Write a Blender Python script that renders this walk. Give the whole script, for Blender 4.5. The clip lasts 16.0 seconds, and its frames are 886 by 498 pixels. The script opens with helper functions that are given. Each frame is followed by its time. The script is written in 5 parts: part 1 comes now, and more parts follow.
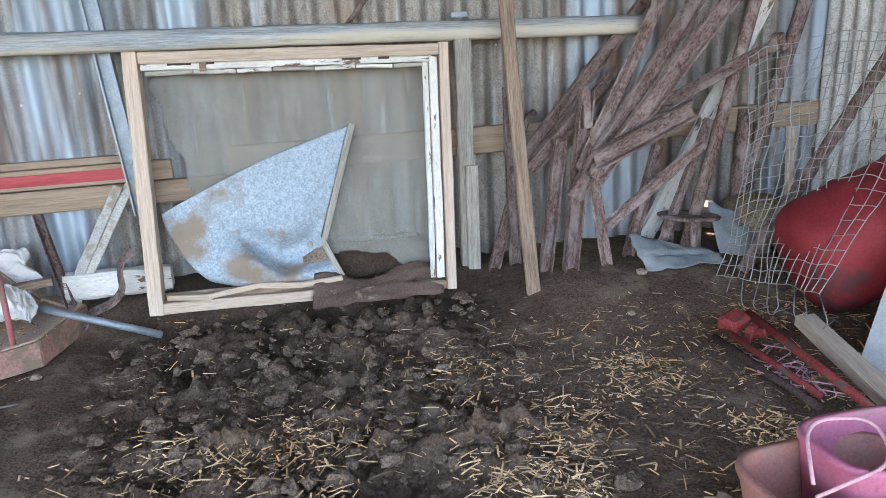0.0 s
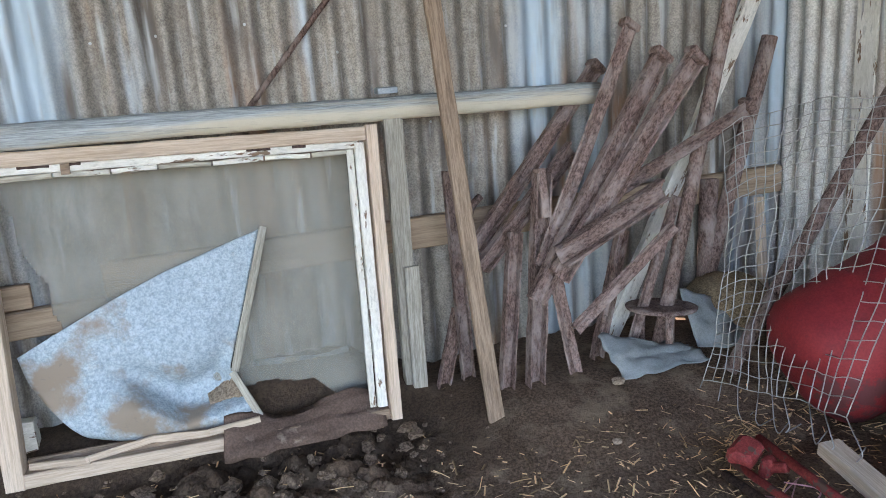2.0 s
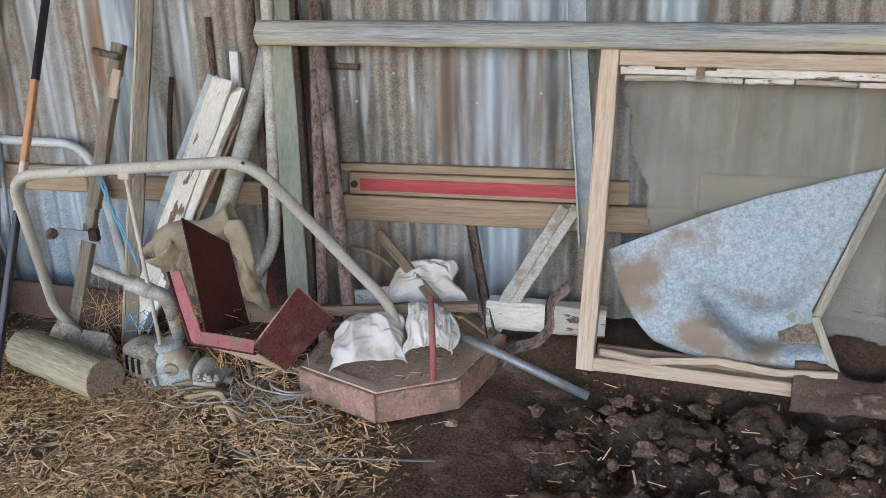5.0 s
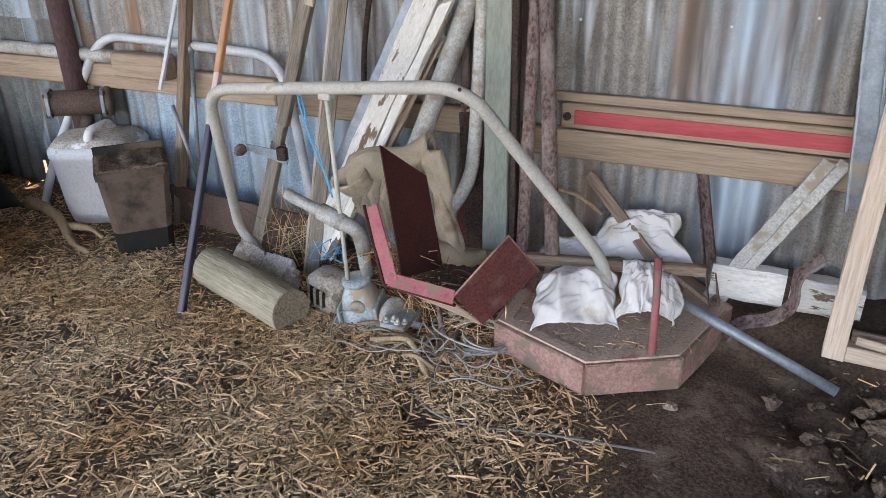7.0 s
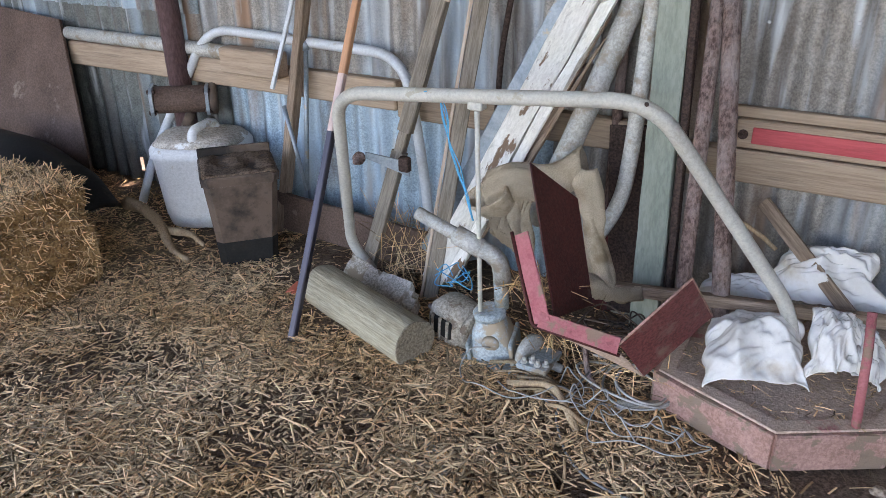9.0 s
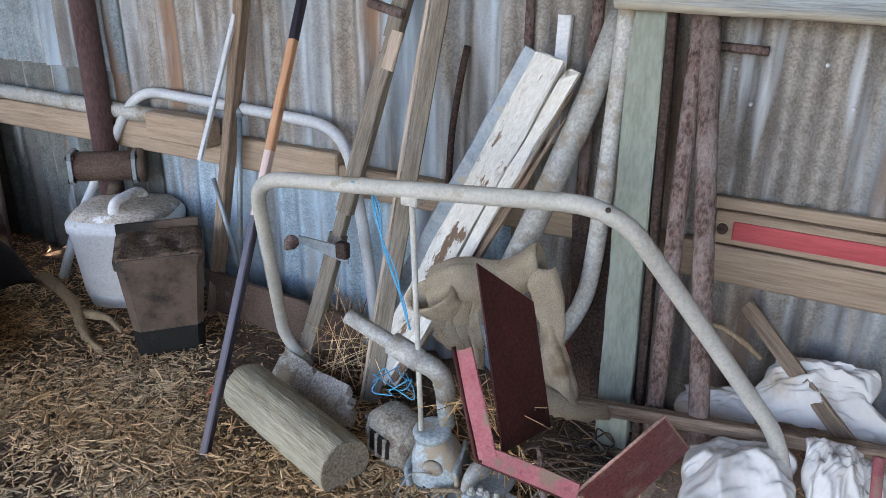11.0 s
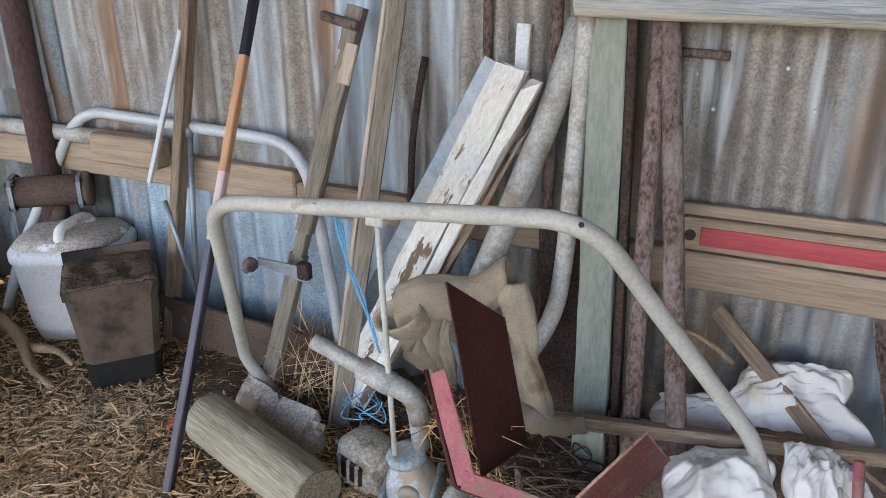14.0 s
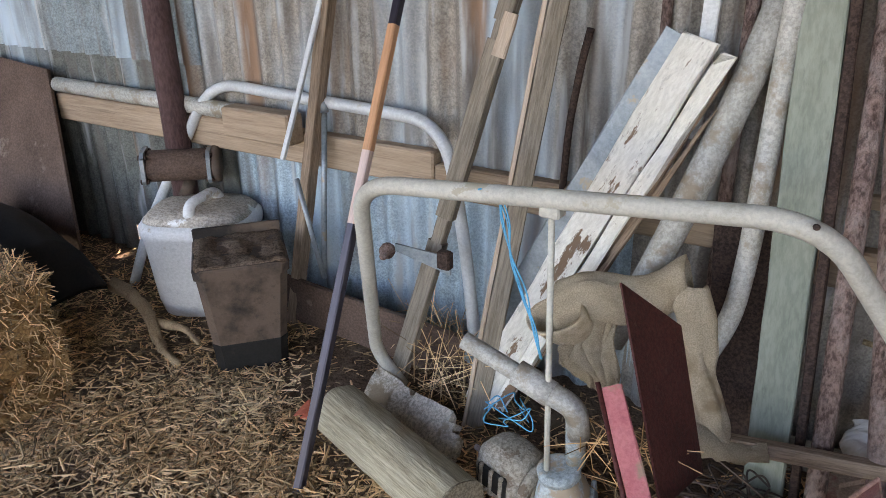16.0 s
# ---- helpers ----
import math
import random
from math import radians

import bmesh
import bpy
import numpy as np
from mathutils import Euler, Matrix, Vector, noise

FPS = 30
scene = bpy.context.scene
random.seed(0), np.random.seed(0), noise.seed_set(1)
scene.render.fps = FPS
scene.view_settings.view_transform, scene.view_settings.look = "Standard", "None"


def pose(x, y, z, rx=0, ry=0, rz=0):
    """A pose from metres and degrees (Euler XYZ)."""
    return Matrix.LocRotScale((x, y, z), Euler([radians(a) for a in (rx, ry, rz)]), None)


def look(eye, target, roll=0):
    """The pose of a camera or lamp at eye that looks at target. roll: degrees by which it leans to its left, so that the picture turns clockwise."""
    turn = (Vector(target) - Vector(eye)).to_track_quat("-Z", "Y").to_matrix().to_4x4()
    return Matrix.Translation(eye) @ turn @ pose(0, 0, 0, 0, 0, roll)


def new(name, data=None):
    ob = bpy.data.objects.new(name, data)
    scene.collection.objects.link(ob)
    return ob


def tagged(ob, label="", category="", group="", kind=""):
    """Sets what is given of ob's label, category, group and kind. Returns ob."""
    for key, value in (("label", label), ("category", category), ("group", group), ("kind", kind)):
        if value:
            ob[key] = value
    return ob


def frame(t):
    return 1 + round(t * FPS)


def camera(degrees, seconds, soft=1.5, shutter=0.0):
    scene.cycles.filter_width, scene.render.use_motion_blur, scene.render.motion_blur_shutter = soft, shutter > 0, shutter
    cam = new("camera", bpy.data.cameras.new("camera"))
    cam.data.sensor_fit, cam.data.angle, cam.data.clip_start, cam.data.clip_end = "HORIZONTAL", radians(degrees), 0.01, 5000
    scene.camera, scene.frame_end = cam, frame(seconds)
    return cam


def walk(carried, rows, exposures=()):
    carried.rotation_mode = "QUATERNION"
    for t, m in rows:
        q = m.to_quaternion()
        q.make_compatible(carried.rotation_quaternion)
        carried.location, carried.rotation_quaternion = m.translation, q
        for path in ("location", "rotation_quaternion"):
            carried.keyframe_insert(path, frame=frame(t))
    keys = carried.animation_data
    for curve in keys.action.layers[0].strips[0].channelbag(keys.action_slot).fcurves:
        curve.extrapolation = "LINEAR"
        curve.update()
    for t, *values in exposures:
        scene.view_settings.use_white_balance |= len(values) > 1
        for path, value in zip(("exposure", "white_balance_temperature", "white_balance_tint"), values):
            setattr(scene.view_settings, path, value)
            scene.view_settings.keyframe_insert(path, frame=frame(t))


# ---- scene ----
cam = camera(61.2, 16.0, soft=0.35)
PATH = [
    (0, (1.269, -3.011, 1.059), (1.688, -1.145, 0.472), -2.7),
    (0.5, (1.297, -2.878, 1.085), (1.824, -1.025, 0.546), -3.3),
    (1, (1.28, -2.718, 1.118), (1.9, -0.885, 0.61), -3.8),
    (1.5, (1.274, -2.589, 1.144), (1.954, -0.777, 0.638), -3.9),
    (2, (1.338, -2.464, 1.169), (1.988, -0.641, 0.668), -4.1),
    (2.5, (1.337, -2.405, 1.204), (1.874, -0.545, 0.703), -4.1),
    (3, (1.289, -2.396, 1.207), (1.617, -0.479, 0.741), -3.7),
    (3.5, (1.218, -2.38, 1.214), (1.33, -0.438, 0.75), -3.1),
    (4, (1.075, -2.348, 1.239), (0.96, -0.423, 0.711), -2.4),
    (4.5, (0.999, -2.337, 1.188), (0.675, -0.446, 0.625), -2.1),
    (5, (0.893, -2.34, 1.153), (0.424, -0.505, 0.51), -1.3),
    (5.2, (0.875, -2.318, 1.137), (0.344, -0.51, 0.466), -1.0),
    (7.3, (0.534, -2.113, 1.134), (-0.287, -0.502, 0.279), -1.3),
    (7.5, (0.487, -2.098, 1.121), (-0.359, -0.503, 0.261), -1.5),
    (8, (0.37, -2.068, 1.105), (-0.495, -0.492, 0.228), -1.3),
    (8.5, (0.325, -2.039, 1.108), (-0.557, -0.474, 0.229), -1.0),
    (9, (0.283, -1.997, 1.108), (-0.638, -0.44, 0.256), -0.6),
    (9.5, (0.244, -1.91, 1.109), (-0.697, -0.345, 0.294), -0.1),
    (10, (0.226, -1.783, 1.132), (-0.677, -0.179, 0.352), 0.5),
    (10.2, (0.238, -1.756, 1.127), (-0.653, -0.133, 0.371), 0.7),
    (12.3, (0.169, -1.668, 1.148), (-0.741, -0.054, 0.397), 0.2),
    (12.5, (0.167, -1.669, 1.145), (-0.734, -0.048, 0.398), 0.2),
    (13, (0.169, -1.672, 1.145), (-0.697, -0.029, 0.402), -0.1),
    (13.5, (0.18, -1.669, 1.148), (-0.646, -0.006, 0.405), -0.4),
    (14, (0.175, -1.658, 1.142), (-0.621, 0.02, 0.4), -0.5),
    (14.5, (0.141, -1.642, 1.142), (-0.659, 0.028, 0.386), -0.8),
    (15, (0.086, -1.612, 1.13), (-0.762, 0.026, 0.358), -1.1),
    (15.5, (0.028, -1.592, 1.113), (-0.881, 0.009, 0.33), -1.2),
    (16, (-0.021, -1.59, 1.103), (-1.016, -0.042, 0.319), -1.0),
]
walk(cam, [(t, look(eye, target, roll)) for t, eye, target, roll in PATH], [(0, 3.4, 7200, 20), (2, 3.26, 7350, 20), (3, 3.1, 7700, 21), (5, 3.0, 8300, 24), (8, 3.14, 7650, 26), (10, 3.1, 7350, 24), (13, 3.06, 7600, 25), (16, 3.02, 8050, 25)])

# world and light: open-fronted shed under a bright soft sky
world = bpy.data.worlds.new("sky")
scene.world = world
world.use_nodes = True
wn = world.node_tree.nodes
sky = wn.new("ShaderNodeTexSky")
sky.sky_type, sky.sun_disc = "NISHITA", False
sky.sun_elevation, sky.sun_rotation = radians(48), radians(20)
world.node_tree.links.new(sky.outputs[0], wn["Background"].inputs[0])
wn["Background"].inputs[1].default_value = 0.15
sun = new("sun", bpy.data.lights.new("sun", "SUN"))
sun.data.energy, sun.data.angle, sun.data.color = 2.2, radians(0.5), (1, 0.96, 0.9)
sun.matrix_world = look((0, 0, 0), (-0.23, -0.63, -0.74))

# ---- materials ----


def surface(name, c1, c2, scale=14.0, rough=0.8, metal=0.0, bump=0.25, stretch=(1, 1, 1), spot=None, spot_at=0.6, spot_scale=5.0,
            vary=0.12, coords="Object", fine=140.0, grime=0.25, grainy=0.15, edge=0.016):
    """Two colours mixed by noise, a third in patches, fine grain in the relief, and a little change from object to object."""
    m = bpy.data.materials.new(name)
    m.use_nodes = True
    n, l = m.node_tree.nodes, m.node_tree.links
    bsdf = n["Principled BSDF"]
    tc, mp, oi = n.new("ShaderNodeTexCoord"), n.new("ShaderNodeMapping"), n.new("ShaderNodeObjectInfo")
    mp.inputs["Scale"].default_value = stretch
    l.new(tc.outputs[coords], mp.inputs["Vector"])
    add = n.new("ShaderNodeVectorMath")
    add.operation = "MULTIPLY_ADD"
    add.inputs[1].default_value = (7.3, 5.1, 9.7)
    l.new(oi.outputs["Random"], add.inputs[0])
    l.new(mp.outputs[0], add.inputs[2])

    def tex(sc, detail, ro=0.6):
        t = n.new("ShaderNodeTexNoise")
        t.inputs["Scale"].default_value, t.inputs["Detail"].default_value, t.inputs["Roughness"].default_value = sc, detail, ro
        l.new(add.outputs[0], t.inputs["Vector"])
        return t

    def ramp(src, lo, hi):
        r = n.new("ShaderNodeMapRange")
        r.inputs["From Min"].default_value, r.inputs["From Max"].default_value = lo, hi
        l.new(src, r.inputs["Value"])
        return r.outputs[0]

    def mix(f, a, b, mode="MIX"):
        x = n.new("ShaderNodeMix")
        x.data_type, x.blend_type = "RGBA", mode
        for sock, v in ((x.inputs[0], f), (x.inputs[6], a), (x.inputs[7], b)):
            if hasattr(v, "links"):
                l.new(v, sock)
            else:
                sock.default_value = v if isinstance(v, float) else (*v, 1)
        return x.outputs[2]

    big, small = tex(scale, 6), tex(fine, 5, 0.7)
    col = mix(ramp(big.outputs[0], 0.35, 0.65), c1, c2)
    grain = ramp(small.outputs[0], 0.41, 0.59)
    col = mix(grainy, col, mix(grain, tuple(v * 0.4 for v in c1), tuple(min(1, v * 1.35) for v in c2)))
    if spot:
        patches = tex(spot_scale, 7, 0.65)
        col = mix(ramp(patches.outputs[0], spot_at - edge, spot_at + edge), col, spot)
    if grime:
        specks = tex(42.0, 9, 0.75)
        f = n.new("ShaderNodeMapRange")
        f.inputs["From Min"].default_value, f.inputs["From Max"].default_value, f.inputs["To Max"].default_value = 0.57, 0.63, grime
        l.new(specks.outputs[0], f.inputs["Value"])
        col = mix(f.outputs[0], col, tuple(0.3 * v + 0.02 for v in c1))
    hsv = n.new("ShaderNodeHueSaturation")
    l.new(col, hsv.inputs["Color"])
    r = n.new("ShaderNodeMapRange")
    r.inputs["To Min"].default_value, r.inputs["To Max"].default_value = 1 - vary, 1 + vary
    l.new(oi.outputs["Random"], r.inputs["Value"])
    l.new(r.outputs[0], hsv.inputs["Value"])
    l.new(hsv.outputs[0], bsdf.inputs["Base Color"])
    rr = n.new("ShaderNodeMapRange")
    rr.inputs["To Min"].default_value, rr.inputs["To Max"].default_value = max(0.05, rough - 0.15), min(1, rough + 0.12)
    l.new(big.outputs[0], rr.inputs["Value"])
    l.new(rr.outputs[0], bsdf.inputs["Roughness"])
    bsdf.inputs["Metallic"].default_value = metal
    bsdf.inputs["Specular IOR Level"].default_value = 0.5 if rough < 0.45 or metal > 0.25 else 0.18
    bp = n.new("ShaderNodeBump")
    bp.inputs["Strength"].default_value, bp.inputs["Distance"].default_value = bump, 0.007
    l.new(small.outputs[0], bp.inputs["Height"])
    l.new(bp.outputs[0], bsdf.inputs["Normal"])
    return m


GRAIN = (1, 1, 0.07)
M = dict(
    old_timber=surface("old timber", (0.19, 0.13, 0.09), (0.33, 0.24, 0.172), 60, 0.85, bump=0.35, stretch=GRAIN, grainy=0.3, fine=260, grime=0.35),
    rail_timber=surface("rail timber", (0.27, 0.19, 0.13), (0.39, 0.29, 0.205), 40, 0.85, bump=0.25, stretch=(0.05, 1, 1), spot=(0.19, 0.135, 0.095), spot_at=0.63, spot_scale=7, edge=0.06, grainy=0.2, fine=200, grime=0.35),
    pale_timber=surface("pale timber", (0.45, 0.335, 0.24), (0.62, 0.5, 0.395), 45, 0.8, bump=0.25, stretch=(1, 1, 0.05), spot=(0.36, 0.29, 0.22), spot_at=0.62, spot_scale=9, edge=0.06, grainy=0.2, fine=220, grime=0.3),
    grey_timber=surface("grey timber", (0.3, 0.27, 0.22), (0.46, 0.43, 0.36), 60, 0.85, bump=0.35, stretch=GRAIN, grainy=0.3, fine=260, grime=0.35),
    blue_timber=surface("blue grey timber", (0.22, 0.24, 0.24), (0.46, 0.5, 0.5), 60, 0.85, bump=0.7, stretch=(1, 1, 0.045), spot=(0.56, 0.51, 0.4), spot_at=0.56, spot_scale=9, edge=0.05, grainy=0.3, fine=260, grime=0.35),
    white_paint=surface("flaking white paint", (0.64, 0.61, 0.53), (0.8, 0.77, 0.7), 10, 0.75, bump=0.7, stretch=(1, 1, 0.3), spot=(0.2, 0.13, 0.085), spot_at=0.59, spot_scale=24, grime=0.4),
    green_paint=surface("worn grey green paint", (0.2, 0.225, 0.18), (0.31, 0.33, 0.27), 10, 0.75, bump=0.2, stretch=(1, 1, 0.25), spot=(0.34, 0.285, 0.225), spot_at=0.59, spot_scale=4, edge=0.04),
    rust=surface("pitted rust", (0.095, 0.055, 0.045), (0.27, 0.185, 0.16), 30, 0.88, bump=1.0, stretch=(1, 1, 0.5), spot=(0.37, 0.295, 0.265), spot_at=0.57, spot_scale=16, edge=0.1, grainy=0.5, grime=0.6, vary=0.28),
    dark_rust=surface("dark rust", (0.035, 0.023, 0.02), (0.09, 0.058, 0.047), 20, 0.85, bump=0.5, grainy=0.5, grime=0.45),
    red_board=surface("faded red paint", (0.42, 0.06, 0.07), (0.55, 0.11, 0.11), 14, 0.6, bump=0.25, stretch=(0.1, 1, 1), spot=(0.4, 0.2, 0.16), spot_at=0.66),
    red_paint=surface("worn red enamel", (0.2, 0.02, 0.025), (0.34, 0.04, 0.042), 5, 0.6, bump=0.2, spot=(0.16, 0.05, 0.05), spot_at=0.6, spot_scale=4),
    pink_side=surface("worn pink and brown painted board", (0.34, 0.19, 0.15), (0.46, 0.27, 0.22), 16, 0.85, bump=0.4, spot=(0.25, 0.18, 0.13), spot_at=0.55, spot_scale=12, grainy=0.3),
    jack_red=surface("scuffed dark red steel", (0.17, 0.025, 0.024), (0.28, 0.05, 0.045), 20, 0.7, bump=0.3, spot=(0.12, 0.07, 0.055), spot_at=0.56, spot_scale=20, grainy=0.3),
    maroon=surface("maroon painted steel", (0.055, 0.014, 0.012), (0.105, 0.03, 0.026), 9, 0.55, bump=0.2, spot=(0.13, 0.075, 0.06), spot_at=0.68, spot_scale=24, edge=0.05, grainy=0.35),
    plate_red=surface("dull red steel", (0.12, 0.033, 0.032), (0.19, 0.06, 0.054), 9, 0.65, bump=0.3, spot=(0.2, 0.125, 0.095), spot_at=0.6, spot_scale=12, edge=0.06, grainy=0.4, grime=0.4),
    column_brown=surface("dull maroon brown steel", (0.075, 0.042, 0.042), (0.125, 0.075, 0.072), 12, 0.6, bump=0.3, stretch=(1, 1, 0.3), grainy=0.3),
    pink_paint=surface("faded pinkish red paint", (0.34, 0.09, 0.1), (0.44, 0.16, 0.16), 9, 0.7, bump=0.35, spot=(0.25, 0.16, 0.115), spot_at=0.57, spot_scale=14, edge=0.03, grime=0.4),
    dusty_pink=surface("dusty boards with pink paint", (0.5, 0.35, 0.26), (0.62, 0.46, 0.36), 9, 0.95, bump=0.6, spot=(0.46, 0.2, 0.18), spot_at=0.63, spot_scale=3.5, grainy=0.3, grime=0.15),
    cream_pipe=surface("cream painted pipe", (0.43, 0.41, 0.35), (0.55, 0.53, 0.46), 9, 0.45, metal=0.0, bump=0.12, spot=(0.4, 0.36, 0.28), spot_at=0.66, spot_scale=8, grime=0.15),
    white_pipe=surface("white painted pipe", (0.48, 0.5, 0.5), (0.6, 0.62, 0.62), 9, 0.4, bump=0.1, spot=(0.45, 0.43, 0.38), spot_at=0.66, spot_scale=8, grime=0.15),
    galv=surface("dull galvanised steel", (0.2, 0.245, 0.27), (0.34, 0.385, 0.41), 16, 0.5, metal=0.45, bump=0.15, spot=(0.36, 0.31, 0.24), spot_at=0.6, spot_scale=7),
    dusty_galv=surface("dusty galvanised pipe", (0.36, 0.35, 0.31), (0.48, 0.47, 0.43), 14, 0.65, metal=0.2, bump=0.2, spot=(0.3, 0.25, 0.19), spot_at=0.57, spot_scale=16, edge=0.05, grainy=0.3),
    fold_galv=surface("spangled galvanised sheet", (0.25, 0.32, 0.36), (0.41, 0.48, 0.52), 60, 0.65, metal=0.1, bump=0.2, spot=(0.27, 0.215, 0.165), spot_at=0.55, spot_scale=3.2, edge=0.05, grainy=0.25),
    white_plastic=surface("grubby white plastic", (0.7, 0.69, 0.66), (0.82, 0.81, 0.78), 6, 0.45, bump=0.08, spot=(0.52, 0.44, 0.34), spot_at=0.64, spot_scale=7, grime=0.2),
    dusty_white=surface("white plastic under dust", (0.4, 0.33, 0.26), (0.56, 0.5, 0.42), 9, 0.9, bump=0.5, spot=(0.78, 0.77, 0.74), spot_at=0.6, spot_scale=9, grainy=0.4, grime=0.5),
    dust=surface("caked dust", (0.28, 0.2, 0.14), (0.4, 0.31, 0.23), 18, 0.98, bump=0.8, grainy=0.5, grime=0.45),
    black_plastic=surface("dusty black plastic", (0.016, 0.014, 0.013), (0.035, 0.029, 0.025), 6, 0.6, bump=0.25, spot=(0.135, 0.094, 0.07), spot_at=0.47, spot_scale=5, edge=0.08, grime=0.35),
    dark_plastic=surface("black plastic", (0.012, 0.012, 0.012), (0.025, 0.023, 0.021), 6, 0.55, bump=0.1, spot=(0.06, 0.048, 0.037), spot_at=0.62, spot_scale=8, edge=0.05),
    brown_sheet=surface("brown board sheet", (0.09, 0.058, 0.045), (0.17, 0.112, 0.087), 5, 0.8, bump=0.25, spot=(0.28, 0.215, 0.17), spot_at=0.66, spot_scale=9, edge=0.04, grainy=0.3),
    canvas=surface("dirty white cloth", (0.6, 0.57, 0.52), (0.78, 0.76, 0.72), 5, 0.85, bump=0.08, spot=(0.5, 0.41, 0.3), spot_at=0.62, spot_scale=5, fine=120, grime=0.12, grainy=0.03, edge=0.08),
    hessian=surface("hessian sacking", (0.5, 0.39, 0.26), (0.7, 0.58, 0.42), 9, 0.98, bump=1.0, spot=(0.36, 0.26, 0.16), spot_at=0.6, spot_scale=7, edge=0.06, fine=420, grainy=0.3, grime=0.12),
    grey_cloth=surface("grey woven sacking", (0.21, 0.23, 0.23), (0.32, 0.345, 0.345), 9, 0.9, bump=0.4, fine=180),
    concrete=surface("dirty concrete", (0.46, 0.4, 0.32), (0.58, 0.52, 0.43), 11, 0.95, bump=0.6, spot=(0.3, 0.24, 0.17), spot_at=0.58, grainy=0.5, grime=0.45),
    dull_timber=surface("dull grey brown timber", (0.17, 0.14, 0.105), (0.31, 0.265, 0.21), 50, 0.88, bump=0.35, stretch=GRAIN, grainy=0.25, fine=260, grime=0.3),
    caked=surface("dust caked casting", (0.27, 0.225, 0.165), (0.44, 0.39, 0.32), 18, 0.95, bump=0.7, spot=(0.2, 0.15, 0.11), spot_at=0.6, spot_scale=20, grainy=0.4),
    log_wood=surface("weathered round log", (0.33, 0.28, 0.185), (0.52, 0.46, 0.33), 30, 0.9, bump=0.7, stretch=(1, 1, 0.05), spot=(0.24, 0.19, 0.12), spot_at=0.63, spot_scale=9, edge=0.05, grainy=0.3, fine=260, grime=0.4),
    log_end=surface("sawn log end", (0.2, 0.16, 0.11), (0.3, 0.25, 0.18), 30, 0.95, bump=0.5, grainy=0.5, grime=0.45),
    bar_orange=surface("bare orange stained steel", (0.5, 0.24, 0.13), (0.66, 0.36, 0.2), 14, 0.6, bump=0.2, stretch=GRAIN),
    bar_pink=surface("pinkish white undercoat", (0.62, 0.45, 0.4), (0.72, 0.56, 0.5), 14, 0.6, bump=0.2, stretch=GRAIN),
    bar_black=surface("dark purple steel", (0.02, 0.017, 0.026), (0.05, 0.044, 0.06), 14, 0.35, metal=0.4, bump=0.1, stretch=GRAIN),
    pump_grey=surface("pale grey pump casting", (0.26, 0.3, 0.3), (0.42, 0.47, 0.47), 10, 0.75, bump=0.3, spot=(0.34, 0.27, 0.19), spot_at=0.54, spot_scale=14, edge=0.04, grainy=0.3),
    blue_twine=surface("blue baling twine", (0.05, 0.3, 0.5), (0.08, 0.4, 0.6), 20, 0.6, bump=0.1),
    wire=surface("galvanised wire", (0.3, 0.29, 0.26), (0.42, 0.41, 0.38), 20, 0.55, metal=0.4, bump=0.1),
    pink_twine=surface("pink twine", (0.6, 0.3, 0.32), (0.7, 0.4, 0.42), 20, 0.7, bump=0.1),
    pink_plastic=surface("bright pink plastic", (0.52, 0.13, 0.2), (0.58, 0.19, 0.26), 5, 0.45, bump=0.05, spot=(0.45, 0.25, 0.24), spot_at=0.64, edge=0.06),
    salmon_plastic=surface("faded salmon plastic", (0.4, 0.17, 0.13), (0.48, 0.23, 0.175), 5, 0.55, bump=0.1, spot=(0.33, 0.22, 0.16), spot_at=0.6, edge=0.06),
    orange_plastic=surface("orange red plastic", (0.55, 0.13, 0.08), (0.65, 0.18, 0.1), 8, 0.6, bump=0.1),
    grey_board=surface("pale grey sheet", (0.36, 0.37, 0.36), (0.43, 0.44, 0.43), 4, 0.7, bump=0.12, spot=(0.3, 0.26, 0.22), spot_at=0.7),
    clay=surface("old clay and straw", (0.2, 0.14, 0.085), (0.32, 0.24, 0.15), 14, 0.95, bump=0.7, grainy=0.5, grime=0.45),
    straw=surface("packed straw", (0.2, 0.108, 0.042), (0.36, 0.215, 0.095), 30, 0.9, bump=0.4, grainy=0.5, grime=0.5),
    bark=surface("weathered branch", (0.3, 0.2, 0.12), (0.46, 0.34, 0.21), 16, 0.9, bump=0.5, stretch=(1, 1, 0.2), grainy=0.3, fine=260, grime=0.35),
    clod=surface("dry mud clods", (0.11, 0.074, 0.05), (0.24, 0.17, 0.122), 12, 0.98, bump=0.9, grainy=0.5, grime=0.45),
)

# ---- building helpers ----
PLACED = {}


def place(ob, m):
    PLACED[ob.name] = m
    ob.matrix_basis = m
    return ob


def thing(name, at, label, category, group="", kind=""):
    """An Empty at the base of a thing."""
    return tagged(place(new(name), Matrix.Translation(at)), label, category, group, kind)


def mesh_of(name, bm, mats, smooth):
    me = bpy.data.meshes.new(name)
    bmesh.ops.recalc_face_normals(bm, faces=bm.faces)
    bm.to_mesh(me)
    bm.free()
    for mt in (mats if isinstance(mats, (list, tuple)) else [mats]):
        me.materials.append(mt)
    if smooth:
        me.shade_smooth()
    return me


def part(name, bm, material, parent, label="", m=None, smooth=False):
    """A bmesh as one mesh object under a thing or part. The bmesh is in the frame m (the world if m is None)."""
    up = PLACED[parent.name]
    if m is None:
        m = Matrix.Translation(up.translation)
        bm.transform(m.inverted())
    ob = new(name, mesh_of(name, bm, material, smooth))
    PLACED[ob.name] = m
    ob.parent = parent
    ob.matrix_basis = up.inverted() @ m
    return tagged(ob, label)


def solid(name, bm, material, label, category, at=None, m=None, group="", kind="", smooth=False):
